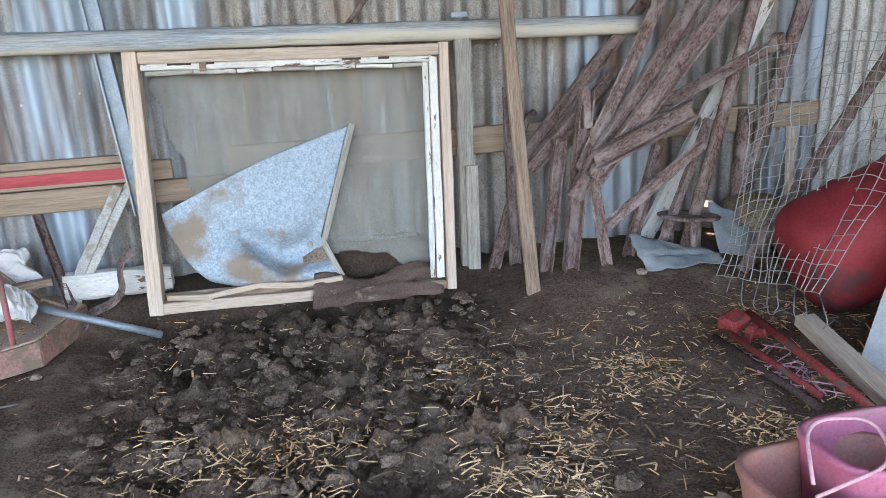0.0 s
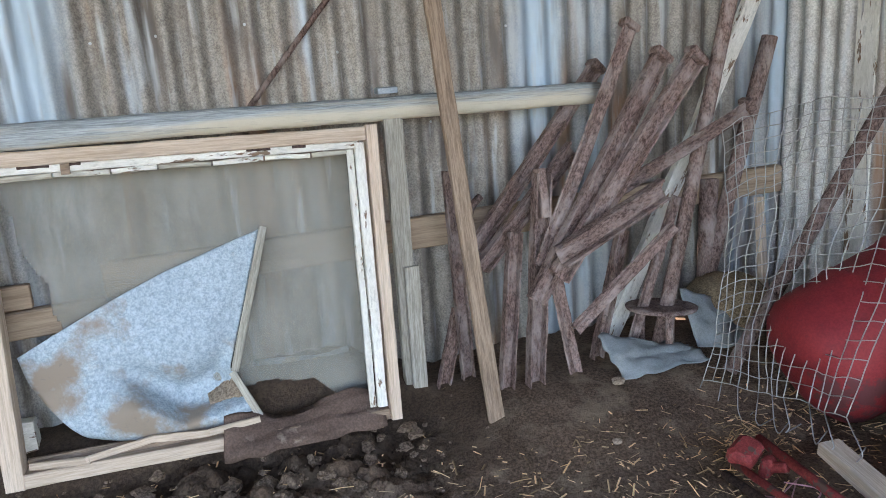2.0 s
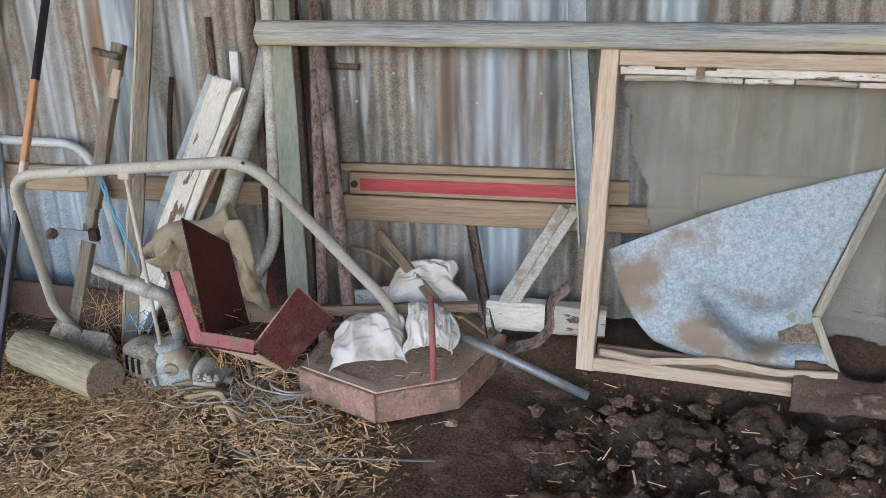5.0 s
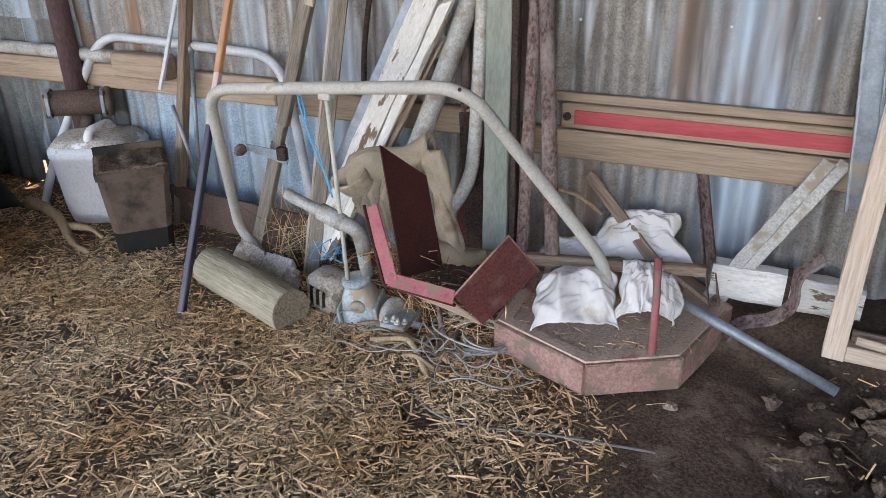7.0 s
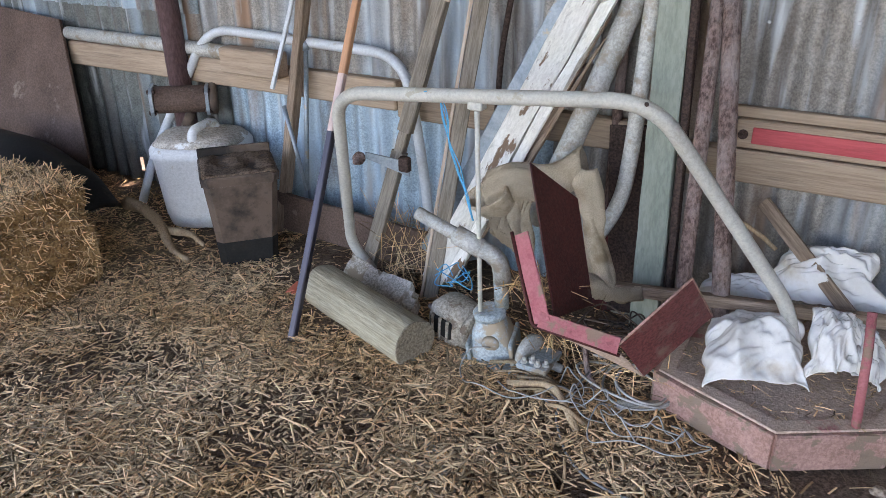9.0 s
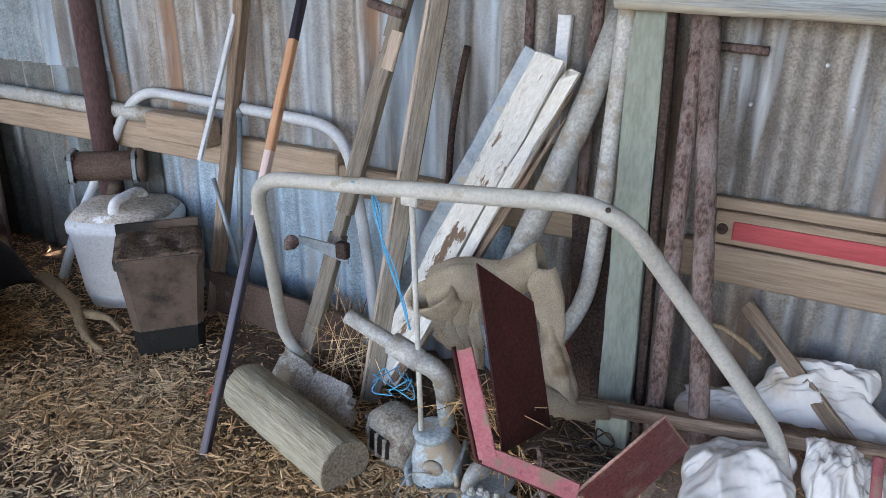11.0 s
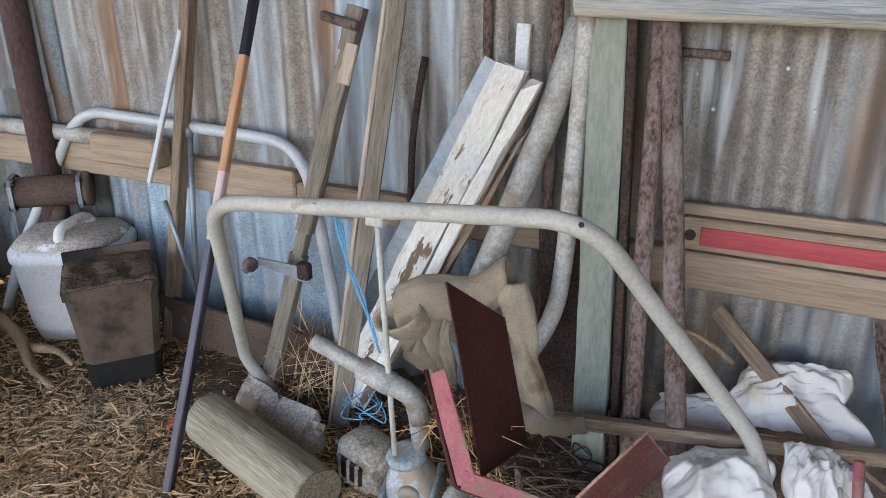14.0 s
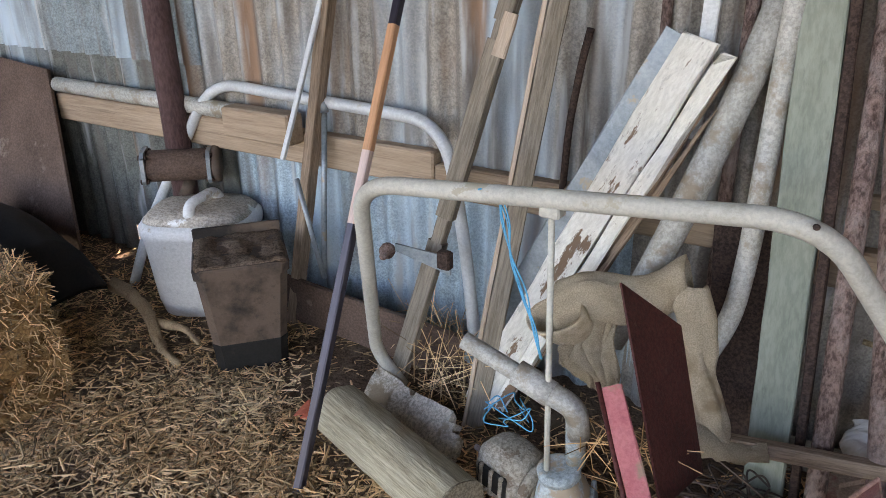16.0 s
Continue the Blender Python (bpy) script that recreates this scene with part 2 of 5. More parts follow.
    """A thing of one mesh; the bmesh is in the frame m, or in the world with its origin moved to at."""
    if m is None:
        m = Matrix.Translation(at)
        bm.transform(m.inverted())
    ob = new(name, mesh_of(name, bm, material, smooth))
    return tagged(place(ob, m), label, category, group, kind)


def V(*a):
    return Vector(a)


def loft(rings, cap=True, closed=True, bm=None):
    """Skin over rings of equally many points."""
    bm = bm or bmesh.new()
    vs = [[bm.verts.new(p) for p in r] for r in rings]
    k = len(vs[0])
    for a, b in zip(vs, vs[1:]):
        for i in range(k if closed else k - 1):
            j = (i + 1) % k
            bm.faces.new((a[i], a[j], b[j], b[i]))
    if cap:
        bm.faces.new(vs[0][::-1])
        bm.faces.new(vs[-1])
    return bm


def axis_frame(a, b, face=(0, -1, 0)):
    """A frame at a whose z runs to b and whose -y looks towards face."""
    a, b = Vector(a), Vector(b)
    z = (b - a).normalized()
    x = z.cross(-Vector(face)).normalized()
    x = -x if x.length == 0 else x
    y = z.cross(x)
    m = Matrix((x, y, z)).transposed().to_4x4()
    m.translation = a
    return m, (b - a).length


def section(w, d, c=0.003):
    """A rectangle with chamfered corners."""
    w, d = w / 2, d / 2
    c = min(c, w * 0.45, d * 0.45)
    return [(-w + c, -d), (w - c, -d), (w, -d + c), (w, d - c), (w - c, d), (-w + c, d), (-w, d - c), (-w, -d + c)]


def bar_bm(sec, length, n=10, rough=0.0012, taper=1.0, bow=0.0, seed=0, ragged=0.0):
    """A bar of that section along z, slightly uneven."""
    rnd = random.Random(seed)
    rings = []
    for i in range(n + 1):
        u = i / n
        s = 1 + (taper - 1) * u
        ox = bow * math.sin(math.pi * u)
        rings.append([V(x * s + ox + rnd.uniform(-rough, rough), y * s + rnd.uniform(-rough, rough),
                        u * length + (rnd.uniform(-ragged, ragged) if i in (0, n) else 0)) for x, y in sec])
    return loft(rings)


def plank(name, a, b, w, d, material, label, category, parent=None, face=(0, -1, 0), seed=None, **kw):
    m, length = axis_frame(a, b, face)
    seed = seed if seed is not None else int(abs(a[0] * 977 + b[2] * 331 + w * 7919))
    bm = bar_bm(section(w, d), length, max(4, int(length / 0.08)), seed=seed, **kw)
    if parent:
        return part(name, bm, material, parent, label, m=m)
    return solid(name, bm, material, label, category, m=m)


CHANNEL = [(-0.5, 0.5), (-0.5, -0.5), (0.5, -0.5), (0.5, 0.5), (0.4, 0.5), (0.4, -0.32), (-0.4, -0.32), (-0.4, 0.5)]
WYE = [(-0.07, -0.5), (0.07, -0.5), (0.07, -0.02), (0.5, 0.3), (0.42, 0.42), (0, 0.12), (-0.42, 0.42), (-0.5, 0.3), (-0.07, -0.02)]


def smooth_path(pts, r, per=7):
    """A path whose corners are rounded with about radius r."""
    pts = [Vector(p) for p in pts]
    out = [pts[0]]
    for p, q, s in zip(pts, pts[1:], pts[2:]):
        c = min(r, (q - p).length * 0.45, (s - q).length * 0.45)
        a, b = q + (p - q).normalized() * c, q + (s - q).normalized() * c
        out += [a.lerp(q, u).lerp(q.lerp(b, u), u) for u in [i / per for i in range(per + 1)]]
    return out + [pts[-1]]


def tube_bm(pts, r, sides=14, bend=0.05, wall=0.0, bm=None, taper=1.0, rough=0.0, seed=1):
    """A round pipe along a path; wall: an open end of that thickness."""
    pts = smooth_path(pts, bend) if bend else [Vector(p) for p in pts]
    rnd = random.Random(seed)
    z = (pts[1] - pts[0]).normalized()
    x = z.orthogonal().normalized()
    rings = []
    for i, p in enumerate(pts):
        t = (pts[min(i + 1, len(pts) - 1)] - pts[max(i - 1, 0)]).normalized()
        x = (x - t * x.dot(t)).normalized()
        y = t.cross(x)
        k = r * (1 + (taper - 1) * i / (len(pts) - 1))
        rings.append([p + (x * math.cos(w) + y * math.sin(w)) * (k + rnd.uniform(-rough, rough)) for w in [2 * math.pi * j / sides for j in range(sides)]])
    if wall:
        inner = lambda ring, c, s: [c + (v - c) * s for v in ring]
        f = 1 - wall / r
        a, b = rings[0], rings[-1]
        d0, d1 = (pts[1] - pts[0]).normalized() * 0.04, (pts[-1] - pts[-2]).normalized() * 0.04
        rings = [[v + d0 for v in inner(a, pts[0], f)], inner(a, pts[0], f)] + rings + [inner(b, pts[-1], f), [v - d1 for v in inner(b, pts[-1], f)]]
    return loft(rings, bm=bm)


def pipe(name, pts, r, material, label, category, parent=None, **kw):
    bm = tube_bm(pts, r, **kw)
    if parent:
        return part(name, bm, material, parent, label, smooth=True)
    return solid(name, bm, material, label, category, at=pts[0], smooth=True)


def box_bm(lo, hi, c=0.004):
    """A chamfered box."""
    lo, hi = Vector(lo), Vector(hi)
    cx, cy = (lo.x + hi.x) / 2, (lo.y + hi.y) / 2
    s = section(hi.x - lo.x, hi.y - lo.y, c)
    c = min(c, (hi.z - lo.z) * 0.4)
    def ring(z, k):
        return [V(cx + x - math.copysign(k, x), cy + y - math.copysign(k, y), z) for x, y in s]
    return loft([ring(lo.z, c), ring(lo.z + c, 0), ring(hi.z - c, 0), ring(hi.z, c)])


def lathe_bm(profile, sides=32, bm=None):
    """A turned body about z from rows of (radius, height)."""
    return loft([[V(r * math.cos(2 * math.pi * i / sides), r * math.sin(2 * math.pi * i / sides), z) for i in range(sides)] for r, z in profile], bm=bm)


def sheet_bm(point, nu, nv, thick=0.002, keep=None):
    """A thin sheet: point(u, v) over the unit square, given thickness along its normals."""
    eps = 1e-3
    P, Q = [], []
    for i in range(nu + 1):
        for j in range(nv + 1):
            u, v = i / nu, j / nv
            p = Vector(point(u, v))
            du = Vector(point(min(u + eps, 1), v)) - Vector(point(max(u - eps, 0), v))
            dv = Vector(point(u, min(v + eps, 1))) - Vector(point(u, max(v - eps, 0)))
            nrm = du.cross(dv)
            nrm = nrm.normalized() if nrm.length > 0 else V(0, 0, 1)
            P.append(p + nrm * thick / 2)
            Q.append(p - nrm * thick / 2)
    bm = bmesh.new()
    a, b = [bm.verts.new(p) for p in P], [bm.verts.new(p) for p in Q]
    idx = lambda i, j: i * (nv + 1) + j
    cells = {(i, j) for i in range(nu) for j in range(nv) if keep is None or keep((i + 0.5) / nu, (j + 0.5) / nv)}
    for i, j in cells:
        q = (idx(i, j), idx(i + 1, j), idx(i + 1, j + 1), idx(i, j + 1))
        bm.faces.new([a[k] for k in q])
        bm.faces.new([b[k] for k in reversed(q)])
        for (di, dj), (s, e) in {(0, -1): (0, 1), (1, 0): (1, 2), (0, 1): (2, 3), (-1, 0): (3, 0)}.items():
            if (i + di, j + dj) not in cells:
                bm.faces.new((a[q[e]], a[q[s]], b[q[s]], b[q[e]]))
    loose = [v for v in bm.verts if not v.link_faces]
    for v in loose:
        bm.verts.remove(v)
    return bm


def step(v, lo, hi):
    u = min(1, max(0, (v - lo) / (hi - lo)))
    return u * u * (3 - 2 * u)


def wob(x, y, z, s):
    return noise.noise(V(x * s, y * s, z * s))


def ground_z(x, y):
    """The height of the dirt floor without its small lumps."""
    h = 0.085 * step(x, 1.75, 2.4) * step(y, -0.95, -0.4) * (1 - 0.3 * step(x, 2.9, 3.4))
    h += 0.05 * step(x, 0.55, 0.9) * (1 - step(x, 1.75, 2.2)) * step(y, -0.42, -0.22)
    h += 0.08 * step(y, -0.28, -0.1) * step(x, -0.3, 0.3) * (1 - step(x, 1.9, 2.2))
    h += 0.08 * step(x, 1.35, 1.5) * (1 - step(x, 1.8, 1.95)) * step(y, -0.26, -0.1)
    return h + 0.012 * wob(x, y, 0, 1.6)


def trench(x, y):
    """A trodden trough through the mud, and a pit."""
    c = -0.62 - 0.16 * (x - 0.9) + 0.05 * math.sin(7 * x)
    t = math.exp(-((y - c) / 0.09) ** 2) * step(x, 0.75, 0.95) * (1 - step(x, 1.7, 1.95))
    return 0.05 * t + 0.06 * math.exp(-((x - 1.43) / 0.1) ** 2 - ((y + 1.56) / 0.1) ** 2)


def mud(x, y):
    """How churned the dirt is."""
    return step(x, 0.5, 1.0) * (1 - step(x, 1.7, 2.15)) * step(y, -1.75, -1.3) * (1 - step(y, -0.36, -0.2))


def damp_shade(x, y):
    """Damp mud plus shade of trough, pit and wall's foot, put into colour."""
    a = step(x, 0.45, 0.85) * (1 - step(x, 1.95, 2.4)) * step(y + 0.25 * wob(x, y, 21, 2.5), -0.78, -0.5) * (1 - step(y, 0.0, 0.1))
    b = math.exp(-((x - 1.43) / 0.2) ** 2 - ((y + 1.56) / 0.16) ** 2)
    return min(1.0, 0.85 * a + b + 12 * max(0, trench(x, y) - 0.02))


def litter(x, y):
    """How thickly straw lies."""
    a = (1 - step(x, -0.35, 0.5)) * (0.28 + 0.72 * step(wob(x, y, 3, 2.3) + 0.4 * wob(x, y, 9, 7), -0.3, 0.12))
    a *= 1 - 0.8 * step(y, -0.7, -0.3)
    b = step(x, 1.5, 2.0) * (1 - step(y, -0.9, -0.55)) * (0.04 + 0.15 * step(wob(x, y, 8, 3.1), -0.1, 0.45))
    c = 0.3 * step(wob(x, y, 5, 3), 0.1, 0.4) * (1 - step(y, -1.6, -1.35))
    c = max(c, 0.22 * math.exp(-((x - 1.15) / 0.3) ** 2 - ((y + 1.22) / 0.14) ** 2), 0.012 * mud(x, y))
    return max(a, b, c)


# ---- the shed ----
PITCH, WALL_X0, WALL_X1 = 0.084, -4.2, 3.75


def wall_material(name="corrugated iron", c1=(0.2, 0.175, 0.15), c2=(0.34, 0.31, 0.27), zinc=0.5):
    """Corrugated iron: dusty brown between bright zinc streaks that run down the sheet, with rust stains."""
    m = surface(name, c1, c2, 30, 0.55, metal=0.3, bump=0.3, vary=0.1, fine=160, grainy=0.35, grime=0.35)
    n, l = m.node_tree.nodes, m.node_tree.links
    hsv = next(x for x in n if x.type == "HUE_SAT")
    old = hsv.inputs["Color"].links[0].from_socket
    geo, mp = n.new("ShaderNodeNewGeometry"), n.new("ShaderNodeMapping")
    mp.inputs["Scale"].default_value = (1, 1, 0.12)
    l.new(geo.outputs["Position"], mp.inputs["Vector"])

    def streak(sc, lo, hi, off, detail=4):
        mo = n.new("ShaderNodeVectorMath")
        mo.inputs[1].default_value = (off, off, off)
        l.new(mp.outputs[0], mo.inputs[0])
        t, r = n.new("ShaderNodeTexNoise"), n.new("ShaderNodeMapRange")
        t.inputs["Scale"].default_value, t.inputs["Detail"].default_value = sc, detail
        r.inputs["From Min"].default_value, r.inputs["From Max"].default_value = lo, hi
        l.new(mo.outputs[0], t.inputs["Vector"])
        l.new(t.outputs[0], r.inputs["Value"])
        return r.outputs[0]

    def mix(f, a, b):
        x = n.new("ShaderNodeMix")
        x.data_type = "RGBA"
        l.new(f, x.inputs[0])
        l.new(a, x.inputs[6])
        x.inputs[7].default_value = (*b, 1)
        return x.outputs[2]

    col = mix(streak(3.2, zinc, zinc + 0.17, 0), old, (0.4, 0.5, 0.57))
    col = mix(streak(9.0, 0.6, 0.78, 4), col, (0.5, 0.6, 0.67))
    col = mix(streak(6.0, 0.57, 0.7, 9), col, (0.27, 0.16, 0.1))
    col = mix(streak(16.0, 0.52, 0.75, 13, 3), col, (0.13, 0.11, 0.095))
    col = mix(streak(24.0, 0.58, 0.72, 17, 3), col, (0.42, 0.44, 0.44))
    l.new(col, hsv.inputs["Color"])
    return m


IRON = wall_material()
ZINC = wall_material("cleaner blue iron", (0.28, 0.37, 0.425), (0.42, 0.55, 0.62), 0.5)
TEAL = wall_material("dull teal iron", (0.17, 0.21, 0.225), (0.28, 0.34, 0.36), 0.52)
GREY_GREEN = wall_material("dark grey-green iron", (0.075, 0.08, 0.072), (0.15, 0.16, 0.145), 0.6)
GAPS = ((-2.4, 0.083), (3.212, 0.193), (3.634, 0.075))
LIMED = wall_material("whitewashed iron", (0.46, 0.44, 0.4), (0.62, 0.61, 0.58), 0.6)


def iron_sheet(parent, x0, x1, z0, z1, y, along="x", flip=1, dent=0.0, mat=None):
    """One corrugated sheet on a wall that runs along x, or along y at the place x = y."""
    n = round((x1 - x0) / PITCH * 10)
    nz = max(3, int((z1 - z0) / 0.03))
    bm = bmesh.new()
    rows = []
    for j in range(nz + 1):
        z = z0 + (z1 - z0) * j / nz
        row = []
        for i in range(n + 1):
            s = x0 + (x1 - x0) * i / n
            d = y + flip * 0.0125 * math.cos(2 * math.pi * s / PITCH) + 0.004 * wob(s, z, 2, 2.0) + dent * wob(s, z, 7, 4.0)
            row.append(bm.verts.new((s, d, z) if along == "x" else (d, s, z)))
        rows.append(row)
    for a, b in zip(rows, rows[1:]):
        for i in range(n):
            c = (a[i].co + b[i + 1].co) / 2
            if along == "x" and any(abs(c.x - gx) < 0.019 and abs(c.z - gz) < 0.022 for gx, gz in GAPS):
                continue
            bm.faces.new((a[i], a[i + 1], b[i + 1], b[i]))
    return part("corrugated_sheet", bm, mat or IRON, parent, smooth=True)


wall_back = thing("wall_back", (0, 0.03, 0), "rusty galvanised unseen corrugated iron wall added to shade the left end", "wall", kind="structure")
edges = [-4.2, -3.42, -2.68, -1.96, -1.22, -0.48, 0.26, 0.78, 1.5, 2.24, 2.96, 3.75]
for i, (a, b) in enumerate(zip(edges, edges[1:])):
    lap = 0.04
    yy = 0.004 * (i % 2)
    if a < -0.5:
        iron_sheet(wall_back, a - lap, b + lap, 0.727 if b < -1.9 else 0.5, 2.6, yy - 0.008, mat=TEAL if b < -1.9 else None)
        iron_sheet(wall_back, a - lap + 0.11, b + lap + 0.11, -0.1, 0.8 if b < -1.9 else 0.62, yy + 0.006, dent=0.004, mat=GREY_GREEN if b < -1.9 else ZINC)
    else:
        iron_sheet(wall_back, a - lap, b + lap, -0.1, 2.6, yy)
wall_right = thing("wall_right", (3.78, 0, 0), "pale unseen corrugated iron wall added to shade the left end", "wall", kind="structure")
for i in range(5):
    iron_sheet(wall_right, -0.02 - 0.76 * (i + 1), 0.02 - 0.76 * i, -0.1, 2.6, 3.74 + 0.004 * (i % 2), along="y", mat=LIMED)
# Short wall out of view, added to keep light off the left end.
shade_wall_left = thing("shade_wall_left", (-4.2, 0, 0), "unseen corrugated iron wall added to shade the left end", "wall", kind="structure")
for i in range(2):
    iron_sheet(shade_wall_left, -0.02 - 0.76 * (i + 1), 0.02 - 0.76 * i, -0.1, 2.6, -4.18 - 0.004 * (i % 2), along="y")
# Roof slab out of view, added to cut sky light and fill inside.
solid("ceiling", box_bm((-4.4, -3.6, 2.45), (3.95, 0.2, 2.5)), M["dark_rust"], "unseen dark roof slab added to shade the shed", "ceiling", at=(0, 0, 2.6), kind="structure")


def ground():
    """One sheet of dirt: fine inside the shed, coarse out to the horizon."""
    xs = [-3000, -400, -60, -15, -7] + list(np.arange(-4.6, -2.6, 0.05)) + list(np.arange(-2.6, 3.2, 0.0115)) + list(np.arange(3.2, 4.2, 0.05)) + [7, 15, 60, 400, 3000]
    ys = [-3000, -400, -60, -15, -8] + list(np.arange(-5.2, -2.0, 0.06)) + list(np.arange(-2.0, 0.06, 0.0115)) + [0.2, 5, 20, 80, 400, 3000]
    me = bpy.data.meshes.new("ground")
    co = []
    for y in ys:
        for x in xs:
            z = 0.0
            if -4.7 < x < 4.3 and -5.3 < y < 0.3:
                z = ground_z(x, y) - trench(x, y) + 0.006 * wob(x, y, 1, 7) + 0.004 * wob(x, y, 1, 22)
                k = mud(x, y)
                if k > 0:
                    n1 = noise.fractal(V(x * 5.5, y * 7.5, 0.3), 1.0, 2.1, 4)
                    s_ = 8 + 4 * wob(x, y, 12, 1.5)
                    q = V(x * s_ + 1.6 * wob(x, y, 3, 6), y * s_ * 1.4 + 1.6 * wob(x, y, 6, 6), 0)
                    rough_ = step(wob(x, y, 15, 2.4), -0.3, 0.25)
                    d, pts = noise.voronoi(q)
                    d2, pts2 = noise.voronoi(q * 2.3)
                    crust = step(d[1] - d[0], 0.0, 0.14) * (0.4 + 0.9 * noise.cell(pts[0] * 7.1 + V(0.5, 0.5, 0.5)))
                    z += k * (0.085 * n1 - 0.03 + 0.03 * crust * (0.2 + 0.8 * rough_) + 0.014 * step(d2[1] - d2[0], 0.0, 0.15) * noise.cell(pts2[0] * 5.3 + V(0.5, 0.5, 0.5)) + 0.012 * noise.fractal(V(x * 24, y * 28, 2), 0.9, 2.1, 3))
                w = step(x, 1.5, 2.1) * (1 - step(y, -0.5, -0.3))
                z += 0.005 * w * wob(x, y, 4, 11)
            co.append((x, y, z))
    nx = len(xs)
    faces = [(j * nx + i, j * nx + i + 1, (j + 1) * nx + i + 1, (j + 1) * nx + i) for j in range(len(ys) - 1) for i in range(nx - 1)]
    me.from_pydata(co, [], faces)
    me.shade_smooth()
    m = surface("trodden dirt", (0.085, 0.052, 0.033), (0.2, 0.133, 0.092), 3.2, 0.97, bump=1.0, spot=(0.27, 0.195, 0.135), spot_at=0.6, spot_scale=8, edge=0.08, fine=110, vary=0.0, grainy=0.5, grime=0.5)
    at = me.attributes.new("chaff", "FLOAT", "POINT")
    at.data.foreach_set("value", [litter(x, y) if -4.7 < x < 4.3 and -5.3 < y < 0.3 else 0.0 for x, y, z in co])
    dark_mud = me.attributes.new("damp_shade", "FLOAT", "POINT")
    dark_mud.data.foreach_set("value", [damp_shade(x, y) if -4.7 < x < 4.3 and -5.3 < y < 0.3 else 0.0 for x, y, z in co])
    n, l = m.node_tree.nodes, m.node_tree.links
    hsv, a_, t_ = next(k for k in n if k.type == "HUE_SAT"), n.new("ShaderNodeAttribute"), n.new("ShaderNodeTexNoise")
    a_.attribute_name = "chaff"
    t_.inputs["Scale"].default_value, t_.inputs["Detail"].default_value, t_.inputs["Roughness"].default_value = 130, 6, 0.8
    l.new(n.new("ShaderNodeTexCoord").outputs["Object"], t_.inputs["Vector"])
    r_, k_, x_ = n.new("ShaderNodeMapRange"), n.new("ShaderNodeMath"), n.new("ShaderNodeMix")
    r_.inputs["From Min"].default_value, r_.inputs["From Max"].default_value = 0.44, 0.6
    k_.operation, x_.data_type = "MULTIPLY", "RGBA"
    l.new(t_.outputs[0], r_.inputs["Value"])
    l.new(r_.outputs[0], k_.inputs[0])
    l.new(a_.outputs["Fac"], k_.inputs[1])
    l.new(k_.outputs[0], x_.inputs[0])
    l.new(hsv.inputs["Color"].links[0].from_socket, x_.inputs[6])
    x_.inputs[7].default_value = (0.34, 0.2, 0.09, 1)
    # Darkens the damp mud and the painted shade in hollows and along the wall.
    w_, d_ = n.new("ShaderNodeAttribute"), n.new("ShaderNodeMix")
    w_.attribute_name, d_.data_type = "damp_shade", "RGBA"
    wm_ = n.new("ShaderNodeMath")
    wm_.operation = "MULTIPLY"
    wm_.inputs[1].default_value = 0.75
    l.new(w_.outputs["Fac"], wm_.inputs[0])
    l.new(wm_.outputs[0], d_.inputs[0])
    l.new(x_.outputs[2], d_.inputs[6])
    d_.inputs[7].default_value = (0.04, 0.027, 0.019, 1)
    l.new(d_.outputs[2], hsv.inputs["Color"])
    me.materials.append(m)
    tagged(new("ground", me), "trodden dirt floor with churned mud and straw", "ground", kind="structure")


ground()

# ---- timber and rails on the back wall ----
rail = thing("wall_rail", (-2.7, -0.03, 0.5), "weathered sawn timber rail along the iron wall", "wall rail")
for a, b, z0, z1, s in ((-2.66, -1.03, 0.49, 0.585, 1), (-1.03, -0.18, 0.47, 0.555, 2), (-0.18, 1.1, 0.437, 0.522, 3), (1.1, 3.72, 0.52, 0.63, 4)):
    bm = box_bm((a, -0.055, z0), (b - 0.004, -0.012, z1), 0.005)
    part("rail_timber", bm, M["rail_timber"], rail)
red = thing("red_board", (0, -0.06, 0.54), "narrow timber board with a faded red stripe on the rail", "board")
part("board", box_bm((-0.01, -0.05, 0.527), (0.9, -0.02, 0.6), 0.003), M["rail_timber"], red)
part("red_stripe", box_bm((0.03, -0.056, 0.542), (0.8, -0.051, 0.583), 0.001), M["red_board"], red, "chipped red paint stripe")
part("bolt_hole", lathe_bm([(0.012, 0), (0.012, 0.006), (0.007, 0.007)], 16), M["dark_rust"], red, m=pose(0.008, -0.05, 0.562, 90))
solid("batten", box_bm((-0.06, -0.035, 0.602), (0.78, -0.012, 0.628), 0.002), M["rail_timber"], "thin pinkish timber batten above the red board", "batten", at=(-0.06, -0.02, 0.6))
pipe("rail_pipe", [(-2.65, -0.045, 0.615), (-1.62, -0.05, 0.612)], 0.026, M["dusty_galv"], "dusty galvanised pipe lying on the wall rail", "pipe", wall=0.004, bend=0)
solid("timber_block", box_bm((-1.72, -0.125, 0.558), (-1.46, -0.06, 0.645), 0.006), M["rail_timber"], "short sawn timber block on the wall rail", "block", at=(-1.6, -0.1, 0.56))

beam = thing("beam", (-0.25, -0.12, 1.05), "long weathered blue-grey pole along the iron wall", "beam")
m_, len_ = axis_frame((-0.25, -0.12, 1.05), (2.8, -0.12, 0.998))
part("pole", bar_bm([(0.037 * math.cos(w) * (1 + 0.12 * math.cos(3 * w)), 0.04 * math.sin(w)) for w in [2 * math.pi * i / 14 for i in range(14)]], len_, 40, rough=0.0018, seed=5),
     M["blue_timber"], beam, m=m_, smooth=True)
part("nail_plate", box_bm((1.985, -0.15, 1.062), (2.05, -0.1, 1.082), 0.002), M["galv"], beam, "bent tin plate over the beam")

